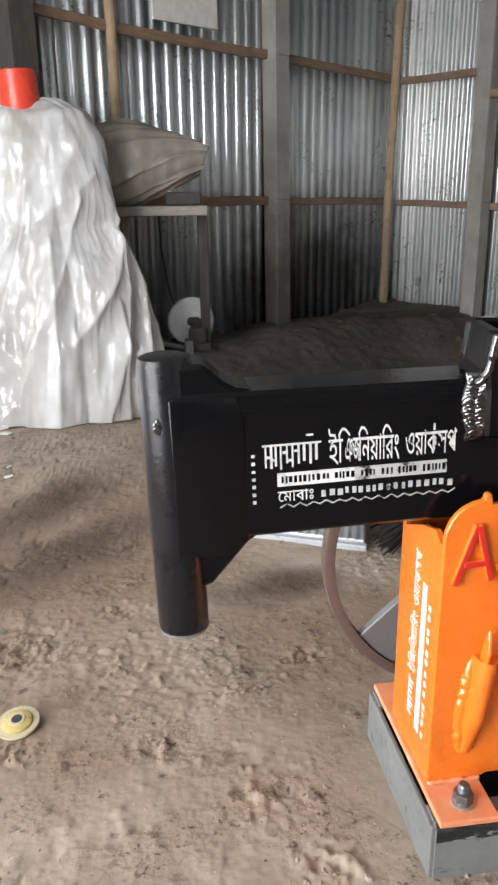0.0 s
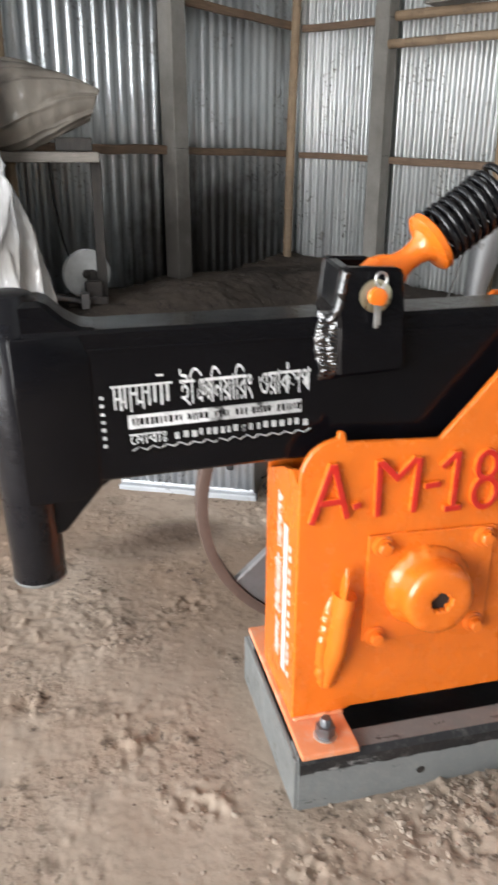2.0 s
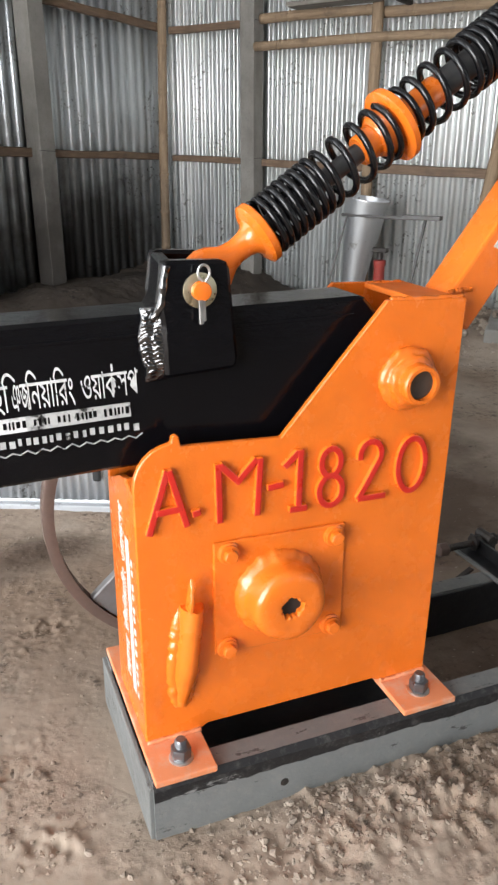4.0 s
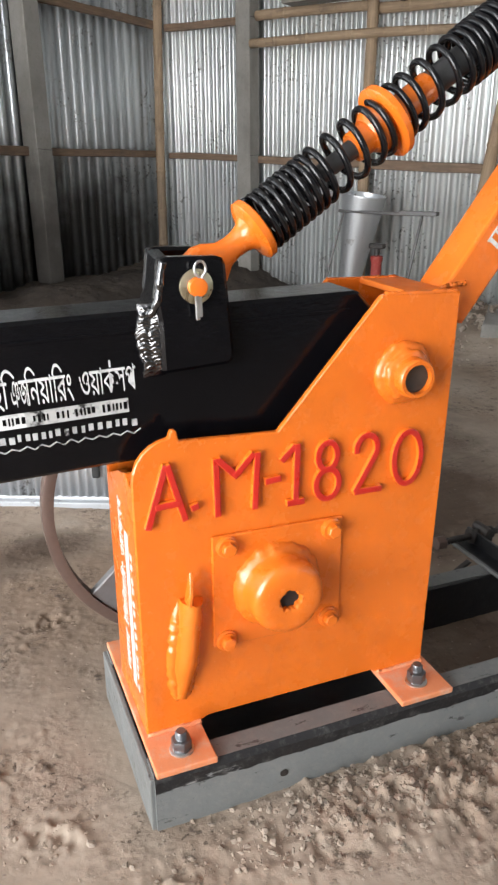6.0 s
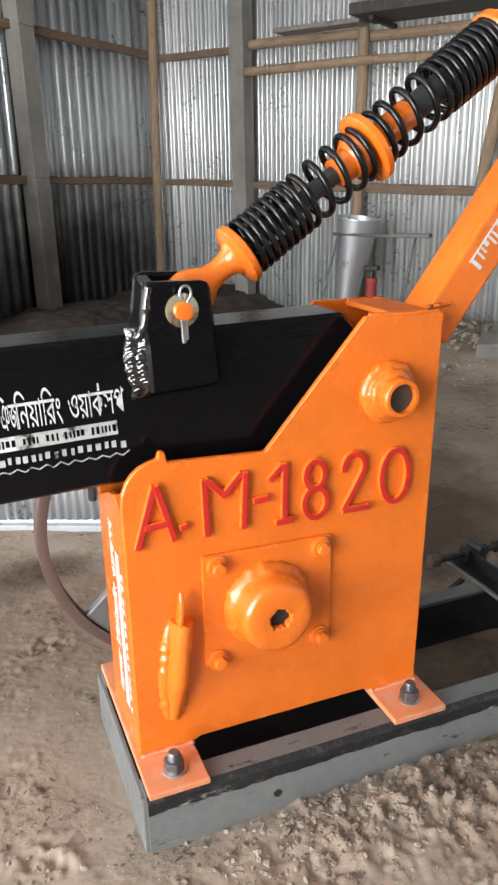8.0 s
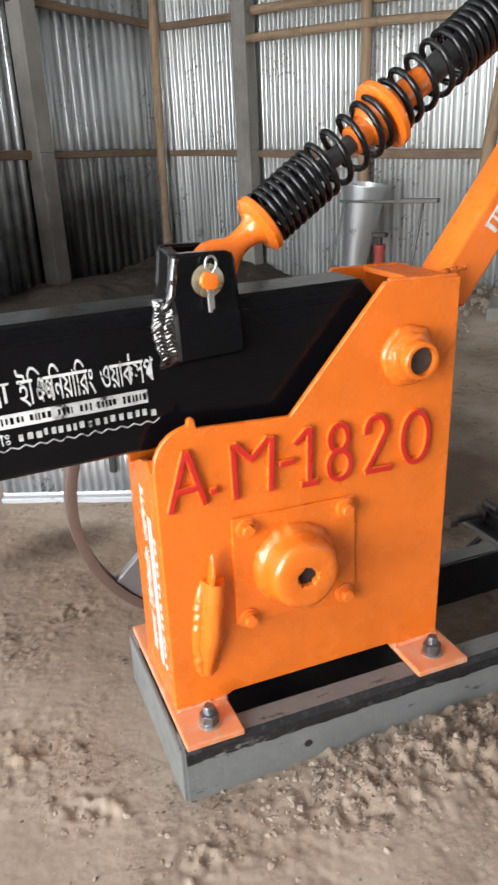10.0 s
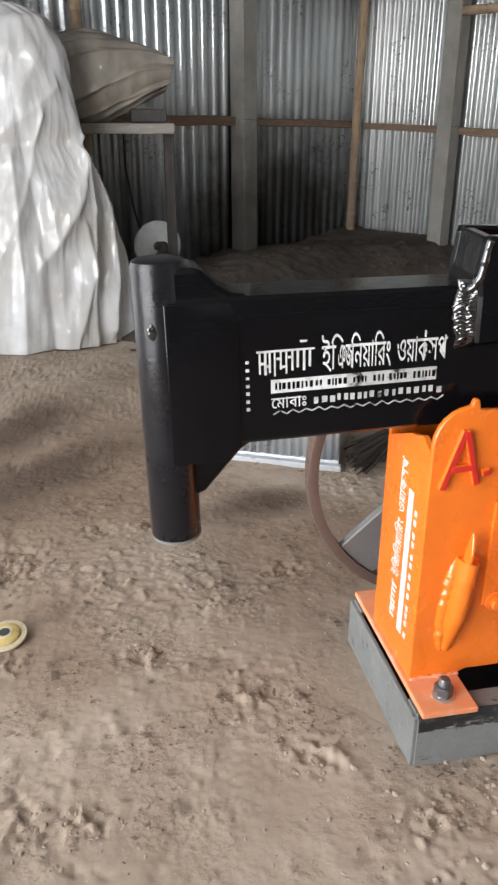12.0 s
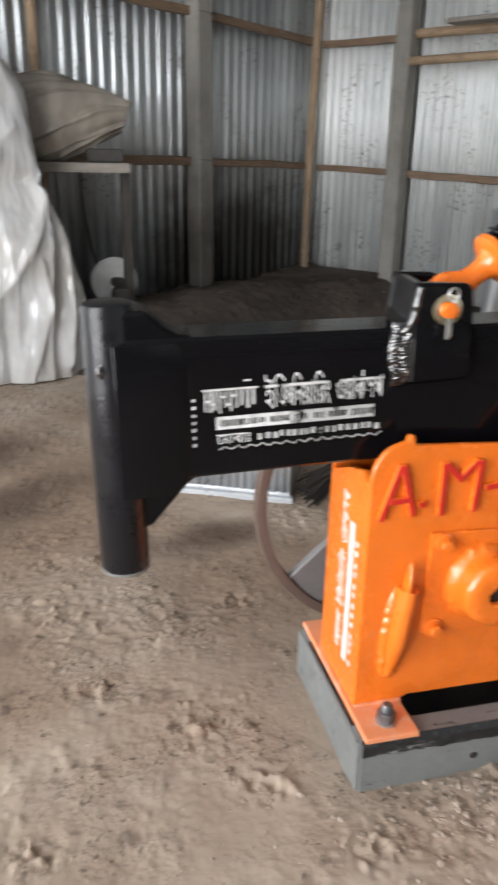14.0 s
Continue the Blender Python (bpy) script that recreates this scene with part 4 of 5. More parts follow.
    for word, za, zb in (("\u0987\u09bf\u099c\u09bf\u09a8\u09df\u09be\u09bf\u09b0\u0982", 0.312, 0.448), ("\u0993\u09df\u09be\u0995\u09b8\u09aa", 0.462, 0.580)):
        bm = letters_bm(word, (-0.0007, 0.096, za), (0, 0, zb - za), (0, 0.027, 0), (-0.001, 0, 0))
        part("painted_letters", bm, WHITE_MARK, stand, "white painted letters")
    part("stencil_bar", box(-0.0018, -0.0004, 0.058, 0.080, 0.205, 0.53, 0), WHITE_MARK, stand, "long white stencil bar")
    z = 0.50
    while z > 0.22:
        part("stencil_bar", box(-0.0018, -0.0004, 0.036, 0.046, z - 0.012, z, 0), WHITE_MARK, stand, "white stencil mark")
        z -= rnd.uniform(0.018, 0.03)

    # the leaning square strut and the welds round its foot
    part("weld_bead", bead((0.616, 0.0605, 0.9225), (0.668, 0.0605, 0.925), 0.0042, 30), ORANGE, stand, smooth=True)
    part("weld_bead", bead((0.524, 0.196, 0.9235), (0.600, 0.196, 0.9215), 0.0042, 40), ORANGE, stand, smooth=True)
    bm = box(-0.041, 0.041, -0.043, 0.043, -0.045, 1.05, 0.006)
    strut = part("strut", bm, ORANGE, stand, "leaning orange square-tube strut")
    strut.matrix_basis = pose(0.664, 0.105, 0.905, 0, 36.4, 0)
    run = 0.105
    for i in range(22):  # a name, as plain bars hung from a headline
        w = 0.0045 if i % 3 else 0.008
        part("stencil_bar", box(-0.017, 0.010 - (i % 4) * 0.005, -0.0444, -0.0428, run, run + w, 0), WHITE_MARK, strut, "white stencil mark")
        run += w + (0.0065 if i % 5 else 0.012)
    part("stencil_bar", box(-0.020, -0.0168, -0.0444, -0.0428, 0.103, run, 0), WHITE_MARK, strut, "white stencil mark")
    return stand


build_stand()


def build_arm():
    arm = thing("hammer_arm", "glossy black welded box-section hammer arm", "hammer arm")
    tilt = Matrix.Translation((0.502, 0, 0.786)) @ pose(0, 0, 0, 0, -1.7, 0) @ Matrix.Translation((-0.502, 0, -0.786))
    arm.matrix_world = tilt
    y0, y1 = 0.050, 0.160
    # in the arm's own upright frame
    part("beam", prism_y([(-0.440, 0.684), (-0.440, 0.9445), (0.44, 0.930), (0.55, 0.80), (0.55, 0.70), (0.40, 0.684)], y0, y1, 0.006), BLACK, arm)
    part("top_lip", prism_y([(-0.336, 0.907), (-0.336, 0.913), (0.42, 0.902), (0.42, 0.896)], y0 - 0.0025, y0 + 0.002, 0.001), BLACK, arm)
    def ripple(path, r):
        """A weld run: fine close ripples on a wandering bead."""
        pts, radii, run = [], [], 0.0
        for p, q in zip(path, path[1:]):
            p, q = Vector(p), Vector(q)
            n = max(2, int((q - p).length / 0.0011))
            for i in range(n):
                c = p.lerp(q, i / n)
                wob = noise.noise_vector(c * 120 + Vector((r * 900, 0, 0))) * 0.0022
                pts.append((c.x + wob.x, c.y, c.z))
                radii.append(r * (0.96 - 0.05 * ((run / 0.0062) % 1.0) + 0.12 * noise.noise(c * 110)))
                run += 0.0011
        return tube(pts, r, 12, radii=radii)

    # upright hammer bar in its socket
    bm = lathe([(0, 0.036), (0.004, 0.042), (0.012, 0.0455), (0.500, 0.0455), (0.508, 0.043), (0.511, 0.036)], (-0.458, 0.095, 0.493), (-0.458, 0.095, 1.1), 40)
    sharp_smooth(part("hammer_bar", bm, WORN_BLACK, arm, "round black hammer bar with a rubbed lower end"))
    bm = prism_y([(-0.458, 0.655), (-0.458, 0.938), (-0.350, 0.938), (-0.335, 0.900), (-0.335, 0.680), (-0.368, 0.655)], 0.0482, 0.1428, 0.0)
    sharp_smooth(part("socket", bev(bm, 0.0035, 3), BLACK, arm), 60)
    bm = bmesh.new()  # a lump of weld where the socket meets the bar
    bmesh.ops.create_icosphere(bm, subdivisions=4, radius=1.0)
    for v in bm.verts:
        c = v.co * (1 + 0.28 * noise.noise(v.co * 2.6) + 0.16 * noise.noise(v.co * 6))
        v.co = Vector((-0.474 + 0.010 * c.x, 0.0535 + 0.0024 * c.y, 0.893 + 0.013 * c.z))
    part("weld_bead", bm, WELD_BLACK, arm, "glossy lump of weld", smooth=True)
    part("upper_gusset", prism_y([(-0.47, 0.895), (-0.46, 0.990), (-0.398, 0.992), (-0.368, 0.962), (-0.345, 0.948), (-0.315, 0.943), (-0.312, 0.895)], 0.0555, 0.1545, 0.008), BLACK, arm)
    part("lower_gusset", prism_y([(-0.44, 0.575), (-0.44, 0.70), (-0.300, 0.70), (-0.300, 0.688), (-0.335, 0.665), (-0.402, 0.590)], 0.072, 0.138, 0.004), BLACK, arm)
    part("rubbed_edge", lathe([(0, 0.0425), (0.001, 0.0445), (0.006, 0.0462), (0.007, 0.0458)], (-0.458, 0.095, 0.4965), (-0.458, 0.095, 1.1), 40), BASE_GREY, arm, "rubbed bare lower edge")
    # spring lug: two cheeks and a web, with a ragged weld
    cheek = [(0.070, 0.835), (0.070, 0.920), (0.066, 0.955), (0.072, 0.985), (0.075, 1.014), (0.081, 1.019), (0.176, 1.014), (0.184, 1.006), (0.194, 0.850), (0.186, 0.838)]
    part("lug_cheek", prism_y(cheek, 0.024, 0.052, 0.006), BLACK, arm)
    part("lug_cheek", prism_y([(x + 0.018 * (x < 0.1), z) for x, z in cheek], 0.158, 0.186, 0.006), BLACK, arm)
    web = prism_y([(0.050, 0.90), (0.046, 0.922), (0.066, 0.952), (0.072, 0.985), (0.076, 1.016), (0.098, 1.016), (0.098, 0.90)], 0.040, 0.165, 0.004)
    for v in web.verts:
        v.co.x += (v.co.y - 0.040) / 0.125 * 0.018
    part("lug_web", web, BLACK, arm)
    edge = [Vector(p) for p in ((0.083, 0.0285, 1.012), (0.0775, 0.0275, 0.992), (0.0745, 0.0275, 0.972), (0.071, 0.029, 0.953), (0.064, 0.034, 0.938), (0.058, 0.040, 0.930))]
    pts = [p.lerp(q, k / 8) for p, q in zip(edge, edge[1:]) for k in range(8)] + [edge[-1]]
    radii = [0.0066 * (1 + 0.22 * noise.noise(p * 90)) for p in pts]
    part("weld_bead", tube(pts, 0.009, 14, radii=radii), WELD_BLACK, arm, "smooth glossy weld run", smooth=True)

    def weld_patch(x0, x1, z0, z1, y, rise, bulge):
        """Two weld passes side by side: scalloped ripples on a low swelling."""
        bm = bmesh.new()
        nu, nv = 36, 130
        grid = []
        for i in range(nv + 1):
            v = i / nv
            row = []
            for k in range(nu + 1):
                u = k / nu
                x = x0 + (x1 - x0) * u + 0.004 * math.sin(7 * v + 1) + 0.003 * noise.noise(Vector((v * 9, 2, 0)))
                z = z0 + (z1 - z0) * v
                h = 0.0
                for c, w, ph in ((0.30, 0.30, 0.0), (0.72, 0.30, 0.4)):
                    e = max(0.0, 1 - ((u - c) / w) ** 2)
                    scale = (v * (14 + 5 * c) + ph + 1.3 * ((u - c) / w) ** 2 + 0.8 * noise.noise(Vector((v * 6, c * 9, 0)))) % 1.0
                    h = max(h, e ** 0.5 * (0.70 + 0.15 * scale + 0.35 * noise.noise(Vector((x * 60, z * 55, c)))))
                h *= min(1.0, 6 * v, 4.5 * (1 - v)) ** 0.5
                h += 0.13 * noise.noise(Vector((x * 150, z * 150, 5))) * (h > 0.05)
                row.append(bm.verts.new((x, y + 0.001 - rise * u ** 1.3 * min(1.0, 5 * v) - bulge * h * (1 - 0.45 * u), z)))
            grid.append(row)
        for A, B in zip(grid, grid[1:]):
            for k in range(nu):
                bm.faces.new((A[k], A[k + 1], B[k + 1], B[k]))
        thick(bm, (0, 0.003, 0))
        part("weld_bead", bm, WELD_BLACK, arm, "broad ragged glossy weld run", smooth=True)

    weld_patch(0.038, 0.077, 0.826, 0.948, 0.0495, 0.018, 0.0120)

    # pin with washer and split pin
    px, pz = 0.132, 0.971
    bm = lathe([(0, 0.012), (0, 0.0275), (0.003, 0.0275), (0.0035, 0.0265)], (px, 0.023, pz), (px, -0.2, pz), 30)
    sharp_smooth(part("pin_washer", bm, BRASSY, arm, "yellowish zinc washer"))
    bm = rod((px, 0.19, pz), (px, 0.006, pz), 0.0150, None, 26, 0.0015)
    sharp_smooth(part("pivot_pin", bm, ORANGE, arm, "orange painted pin end"))
    loop = [(px + 0.004, 0.011, pz - 0.003)]
    loop += [(px + 0.004 + 0.0095 * math.sin(radians(a)) , 0.010, pz + 0.028 - 0.012 * math.cos(radians(a))) for a in range(20, 341, 20)]
    loop += [(px + 0.0035, 0.010, pz - 0.003)]
    part("split_pin", tube(loop, 0.0022, 8), WASHER, arm, "bright steel split pin", smooth=True)
    bm = box(px - 0.008, px - 0.001, 0.004, 0.009, pz - 0.050, pz - 0.012, 0.0015)
    bm = box(px - 0.001, px + 0.004, 0.006, 0.011, pz - 0.046, pz - 0.012, 0.0015, bm)
    part("split_pin_leg", bm, WASHER, arm, "bright legs of the split pin")

    # white painted writing, as plain bars
    yb = 0.0496

    def mark(x0, x1, z0, z1):
        part("paint_bar", box(x0, x1, yb - 0.0008, yb + 0.001, z0, z1, 0), WORN_MARK if z1 < 0.80 else ARM_MARK, arm, "white painted bar")

    rnd = random.Random(21)
    for xa, xb in ((-0.308, -0.208),):
        mark(xa, xb, 0.846, 0.8495)
        x = xa + 0.004
        while x < xb - 0.004:
            w = rnd.uniform(0.0026, 0.0045)
            mark(x, x + w, 0.846 - rnd.uniform(0.026, 0.042), 0.8455)
            if rnd.random() < 0.6:
                zq = 0.846 - rnd.uniform(0.012, 0.030)
                mark(x - 0.006, x - 0.0005, zq, zq + 0.0045)
            if rnd.random() < 0.2:
                mark(x - 0.005, x + 0.007, 0.860, 0.8635)
            x += rnd.uniform(0.008, 0.012)
    def lettering(text, xa, xb, z0, z1):
        bm = letters_bm(text, (xa, yb, z0), (xb - xa, 0, 0), (0, 0, z1 - z0), (0, -0.0008, 0))
        part("painted_letters", bm, ARM_MARK, arm, "white painted letters")

    lettering("\u0987\u09bf", -0.195, -0.158, 0.808, 0.8495)
    lettering("\u099e\u099c", -0.166, -0.141, 0.808, 0.8495)
    lettering("\u09bf\u09a8\u09df\u09be\u09bf\u09b0\u0982", -0.144, -0.072, 0.808, 0.8495)
    lettering("\u0993\u09df\u09be\u0995\u09b8\u09aa", -0.061, 0.030, 0.810, 0.8495)
    mark(-0.012, -0.009, 0.852, 0.864)
    # a long white panel, rubbed toward its far end, with dark marks in it
    part("paint_bar", box(-0.284, -0.150, yb - 0.0008, yb + 0.001, 0.7735, 0.7975, 0), ARM_MARK, arm, "white painted panel")
    part("paint_bar", box(-0.150, 0.014, yb - 0.0008, yb + 0.001, 0.7735, 0.7975, 0), WORN_MARK, arm, "rubbed white painted panel")
    x = -0.277
    while x < 0.006:
        w, q = rnd.uniform(0.0025, 0.0060), rnd.uniform(0, 0.003)
        part("paint_bar", box(x, x + w, yb - 0.0012, yb - 0.0004, 0.7785 + q, 0.7920 - 0.4 * q, 0), BLACK, arm, "black painted bar")
        x += w + rnd.uniform(0.0018, 0.0045) + (0.008 if rnd.random() < 0.12 else 0)
    lettering("\u09c7\u09ae\u09be\u09ac\u09be\u0983", -0.284, -0.222, 0.746, 0.764)
    x = -0.208
    while x < 0.018:
        w, q = rnd.uniform(0.005, 0.009), rnd.uniform(0.0, 0.004)
        mark(x, x + w, 0.748 + q, 0.7595 + q)
        x += w + rnd.uniform(0.004, 0.008)
    pts = [(-0.28 + i * 0.0115, 0.0495, 0.737 + (0.004 if i % 2 else -0.002) + rnd.uniform(-0.001, 0.001)) for i in range(28)]
    part("paint_line", tube(pts, 0.0013, 6), WORN_MARK, arm, "thin wavy white painted line")
    for i in range(7):
        mark(-0.327, -0.321, 0.745 + i * 0.014, 0.751 + i * 0.014 + rnd.uniform(-0.002, 0.002))
    return arm


build_arm()


def coil(a, u, s_list, r, wire, seg=9):
    """Coil spring: s_list gives the distance along the axis at each whole turn."""
    a, u = Vector(a), Vector(u).normalized()
    side = Vector((0, 1, 0))
    up = u.cross(side).normalized()
    pts = []
    per = 26
    for k in range(len(s_list) - 1):
        for i in range(per):
            t = i / per
            s = s_list[k] + (s_list[k + 1] - s_list[k]) * t
            ang = 2 * math.pi * t
            pts.append(a + u * s + r * (math.cos(ang) * up + math.sin(ang) * side))
    pts.append(a + u * s_list[-1] + r * up)
    bm = bmesh.new()
    rings = []
    for i, p in enumerate(pts):
        d = (pts[min(i + 1, len(pts) - 1)] - pts[max(i - 1, 0)]).normalized()
        radial = (p - a - u * (p - a).dot(u)).normalized()
        b2 = d.cross(radial).normalized()
        rings.append([bm.verts.new(p + wire * (math.cos(2 * math.pi * k / seg) * radial + math.sin(2 * math.pi * k / seg) * b2)) for k in range(seg)])
    for A, B in zip(rings, rings[1:]):
        for k in range(seg):
            bm.faces.new((A[k], A[(k + 1) % seg], B[(k + 1) % seg], B[k]))
    bm.faces.new(list(reversed(rings[0])))
    bm.faces.new(rings[-1])
    bmesh.ops.recalc_face_normals(bm, faces=bm.faces)
    return bm


def build_spring():
    unit = thing("spring_rod", "orange rod with two black coil springs between arm and strut", "spring unit")
    c0 = Vector((0.258, 0.105, 1.034))
    u = Vector((0.822, 0, 0.570)).normalized()
    at = lambda s: c0 + u * s  # noqa: E731
    far = at(1.6)
    sharp_smooth(part("cup", lathe([(-0.014, 0.022), (-0.010, 0.046), (-0.005, 0.0545), (0.006, 0.0545), (0.009, 0.051), (0.009, 0.03)], c0, far, 40), ORANGE, unit))
    # flattened neck running down to the eye in the lug
    own = bmesh.new()
    rows = []
    side = Vector((0, 1, 0))
    up = u.cross(side).normalized()
    spec = [(-0.165, 0.034, 0.012), (-0.13, 0.040, 0.013), (-0.105, 0.042, 0.014), (-0.088, 0.037, 0.016), (-0.068, 0.024, 0.019), (-0.050, 0.0205, 0.0195), (-0.032, 0.0215, 0.021), (-0.020, 0.025, 0.025), (-0.012, 0.034, 0.034)]
    for s, hu, hy in spec:
        p = 0.28 + 0.72 * min(1, max(0, (s + 0.10) / 0.05))  # flat bar at the eye, round at the neck
        ring = []
        for k in range(28):
            ca, sa = math.cos(2 * math.pi * (k + 0.5) / 28), math.sin(2 * math.pi * (k + 0.5) / 28)
            ring.append(own.verts.new(at(s) + hu * math.copysign(abs(ca) ** p, ca) * up + hy * math.copysign(abs(sa) ** p, sa) * side))
        rows.append(ring)
    for A, B in zip(rows, rows[1:]):
        for k in range(28):
            own.faces.new((A[k], A[(k + 1) % 28], B[(k + 1) % 28], B[k]))
    own.faces.new(list(reversed(rows[0])))
    own.faces.new(rows[-1])
    bmesh.ops.recalc_face_normals(own, faces=own.faces)
    sharp_smooth(part("forged_eye", own, ORANGE, unit, "flattened orange forged end"), 32)
    sharp_smooth(part("inner_rod", rod(at(-0.01), at(0.66), 0.0165, None, 24), INNER_GREY, unit, "dark grey rod"))
    sharp_smooth(part("inner_collar", rod(at(0.375), at(0.56), 0.0245, None, 24, 0.002), INNER_GREY, unit, "black collar"))
    sharp_smooth(part("middle_tube", rod(at(0.222), at(0.398), 0.0265, None, 28, 0.003), ORANGE, unit))
    sharp_smooth(part("middle_flange", lathe([(0.290, 0.03), (0.2905, 0.060), (0.293, 0.0645), (0.304, 0.0645), (0.3075, 0.060), (0.308, 0.03)], c0, far, 40), ORANGE, unit))
    sharp_smooth(part("weld_collar", lathe([(0.255, 0.0305), (0.266, 0.039), (0.286, 0.043), (0.290, 0.03)], c0, far, 24), ORANGE, unit, "rough welded collar"))
    low = [0.014, 0.0265] + [0.040 + 0.0152 * i for i in range(7)] + [0.152, 0.190, 0.230, 0.266, 0.283]
    high = [0.315, 0.328, 0.358, 0.398, 0.438, 0.466] + [0.484 + 0.0150 * i for i in range(8)] + [0.6]
    part("coil_spring", coil(c0, u, low, 0.0460, 0.0060), SPRING_BLACK, unit, "black coil spring", smooth=True)
    part("coil_spring", coil(c0, u, high, 0.0460, 0.0060), SPRING_BLACK, unit, "black coil spring", smooth=True)
    sharp_smooth(part("cup", lathe([(0.600, 0.03), (0.600, 0.051), (0.604, 0.0545), (0.620, 0.0545), (0.625, 0.05), (0.628, 0.022)], c0, far, 40), ORANGE, unit))
    sharp_smooth(part("end_rod", rod(at(0.62), at(1.18), 0.024, None, 20), ORANGE, unit))
    return unit


build_spring()


def build_flywheel():
    wheel = thing("flywheel", "large brown steel flywheel with flat grey spokes beside the stand", "flywheel", pose(0.266, 0.43, 0.408, 0, 0, 0))
    prof = [(0.012, 0.351), (0.012, 0.372), (0.015, 0.376), (0.047, 0.376), (0.050, 0.372), (0.050, 0.351)]
    bm = bmesh.new()
    n = 96
    rings = [[bm.verts.new((r * math.cos(2 * math.pi * i / n), y - 0.03, r * math.sin(2 * math.pi * i / n))) for y, r in prof] for i in range(n)]
    for i in range(n):
        A, B = rings[i], rings[(i + 1) % n]
        for k in range(len(prof)):
            q = (k + 1) % len(prof)
            bm.faces.new((A[k], A[q], B[q], B[k]))
    bmesh.ops.recalc_face_normals(bm, faces=bm.faces)
    sharp_smooth(part("rim", bm, WHEEL_STEEL, wheel, "brown bare steel rim"), 40)
    for k in range(4):
        bm = prism_y([(0.05, -0.045), (0.05, 0.045), (0.346, 0.062), (0.352, 0.0), (0.346, -0.062)], -0.012, 0.012, 0.003)
        sp = part("spoke", bm, SPOKE_GREY, wheel, "flat grey spoke")
        sp.matrix_basis = pose(0, 0, 0, 0, -(226 + 90 * k), 0)
    part("hub", lathe([(0, 0.05), (0.004, 0.07), (0.096, 0.07), (0.1, 0.05)], (0, -0.05, 0), (0, 1, 0), 32), SPOKE_GREY, wheel)
    part("shaft", rod((0, -0.225, 0), (0, 0.09, 0), 0.03, None, 20), DARK, wheel, "dark shaft into the stand")
    return wheel


build_flywheel()


# ---- things on and around the floor ----
def drape(name, label, category, mat, centre, profile, folds, seed, n=420, m=260, squash=(1, 1), slope=0.0, pulls=()):
    """A hanging sheet: (height, radius) profile with folds that deepen downward."""
    rnd = np.random.RandomState(seed)
    th = np.linspace(0, 2 * np.pi, n, endpoint=False)
    hs = np.array([p[0] for p in profile])
    rs = np.array([p[1] for p in profile])
    t = np.linspace(0, 1, m)
    d = np.r_[0, np.cumsum(np.hypot(np.diff(hs), np.diff(rs)))]
    d /= d[-1]
    H, R = np.interp(t, d, hs), np.interp(t, d, rs)
    # soften the profile's corners
    ker = np.ones(7) / 7
    H = np.r_[H[:3], np.convolve(H, ker, "valid"), H[-3:]]
    R = np.r_[R[:3], np.convolve(R, ker, "valid"), R[-3:]]
    TH, T = np.meshgrid(th, t, indexing="ij")
    HH, RR = np.broadcast_to(H, TH.shape).copy(), np.broadcast_to(R, TH.shape).copy()
    drop = np.clip((profile[0][0] - HH) / max(1e-6, profile[0][0] - profile[-1][0]), 0, 1)
    cx, cy = np.cos(TH), np.sin(TH)
    wav = np.zeros_like(TH)
    for k in range(folds):
        a0, w = rnd.uniform(0, 2 * np.pi), rnd.uniform(0.07, 0.20)
        lean, start = rnd.uniform(-0.9, 0.9), rnd.uniform(0.0, 0.5)
        dist = np.angle(np.exp(1j * (TH - a0 - lean * (drop - start))))
        ridge = np.exp(-np.abs(dist / w) ** 1.5)
        wav += rnd.choice([-0.7, 1.0, 1.0]) * rnd.uniform(0.5, 1.0) * ridge * np.clip((drop - start) / 0.35, 0, 1)
    # taut folds between given points: angle and drop of both ends, width, height
    for a0, d0, a1, d1, w, up in pulls:
        p0, p1 = np.array((radians(a0), d0 * 1.6)), np.array((radians(a1), d1 * 1.6))
        ab = p1 - p0
        q = np.stack([np.angle(np.exp(1j * (TH - p0[0]))), drop * 1.6 - p0[1]], -1)
        f = np.clip((q @ ab) / max(1e-6, ab @ ab), 0, 1)
        gap = np.linalg.norm(q - f[..., None] * ab, axis=-1)
        wav += 1.6 * up * np.exp(-(gap / (w * (0.8 + 1.2 * f))) ** 1.05)
    big = fbm(cx * 1.1 + 1.3 * drop + 9, cy * 1.1 + 1.1 * drop + 4, 0.9, 2, seed)
    lump = fbm(cx * 1.2 + 1.9 * drop + 2, cy * 1.2 - 1.7 * drop + 3, 0.38, 2, seed + 9)
    crease = 1 - np.abs(fbm(cx * 1.0 + 1.3 * drop + 5, cy * 1.0 - 1.5 * drop + 7, 0.55, 2, seed + 3)) * 3
    amp = profile[-1][1]
    sharp = 1 - np.abs(fbm(cx * 1.1 + 0.9 * drop + 3, cy * 1.1 - 1.0 * drop + 2, 0.42, 1, seed + 17)) * 4
    hem = np.clip((drop - 0.93) / 0.07, 0, 1) * fbm(cx * 1.3, cy * 1.3, 0.09, 3, seed + 21)
    RR = RR * (1 + 0.07 * big) + amp * (0.10 * wav * (0.25 + drop) + 0.018 * lump + 0.022 * np.clip(crease, -0.3, 1) * (0.3 + drop) + 0.010 * np.clip(sharp, -0.4, 1) * (0.35 + drop) + 0.04 * hem)
    wrinkle = 1 - np.abs(fbm(cx * 1.2 + 0.5 * drop + 1, cy * 1.2 - 0.45 * drop + 6, 0.13, 2, seed + 31)) * 3.5
    RR = RR + amp * 0.010 * np.clip(wrinkle, -0.5, 1) * np.clip(drop * 1.6 - 0.25, 0, 1)
    HH = HH + 0.02 * big * (drop < 0.95) + 0.010 * lump
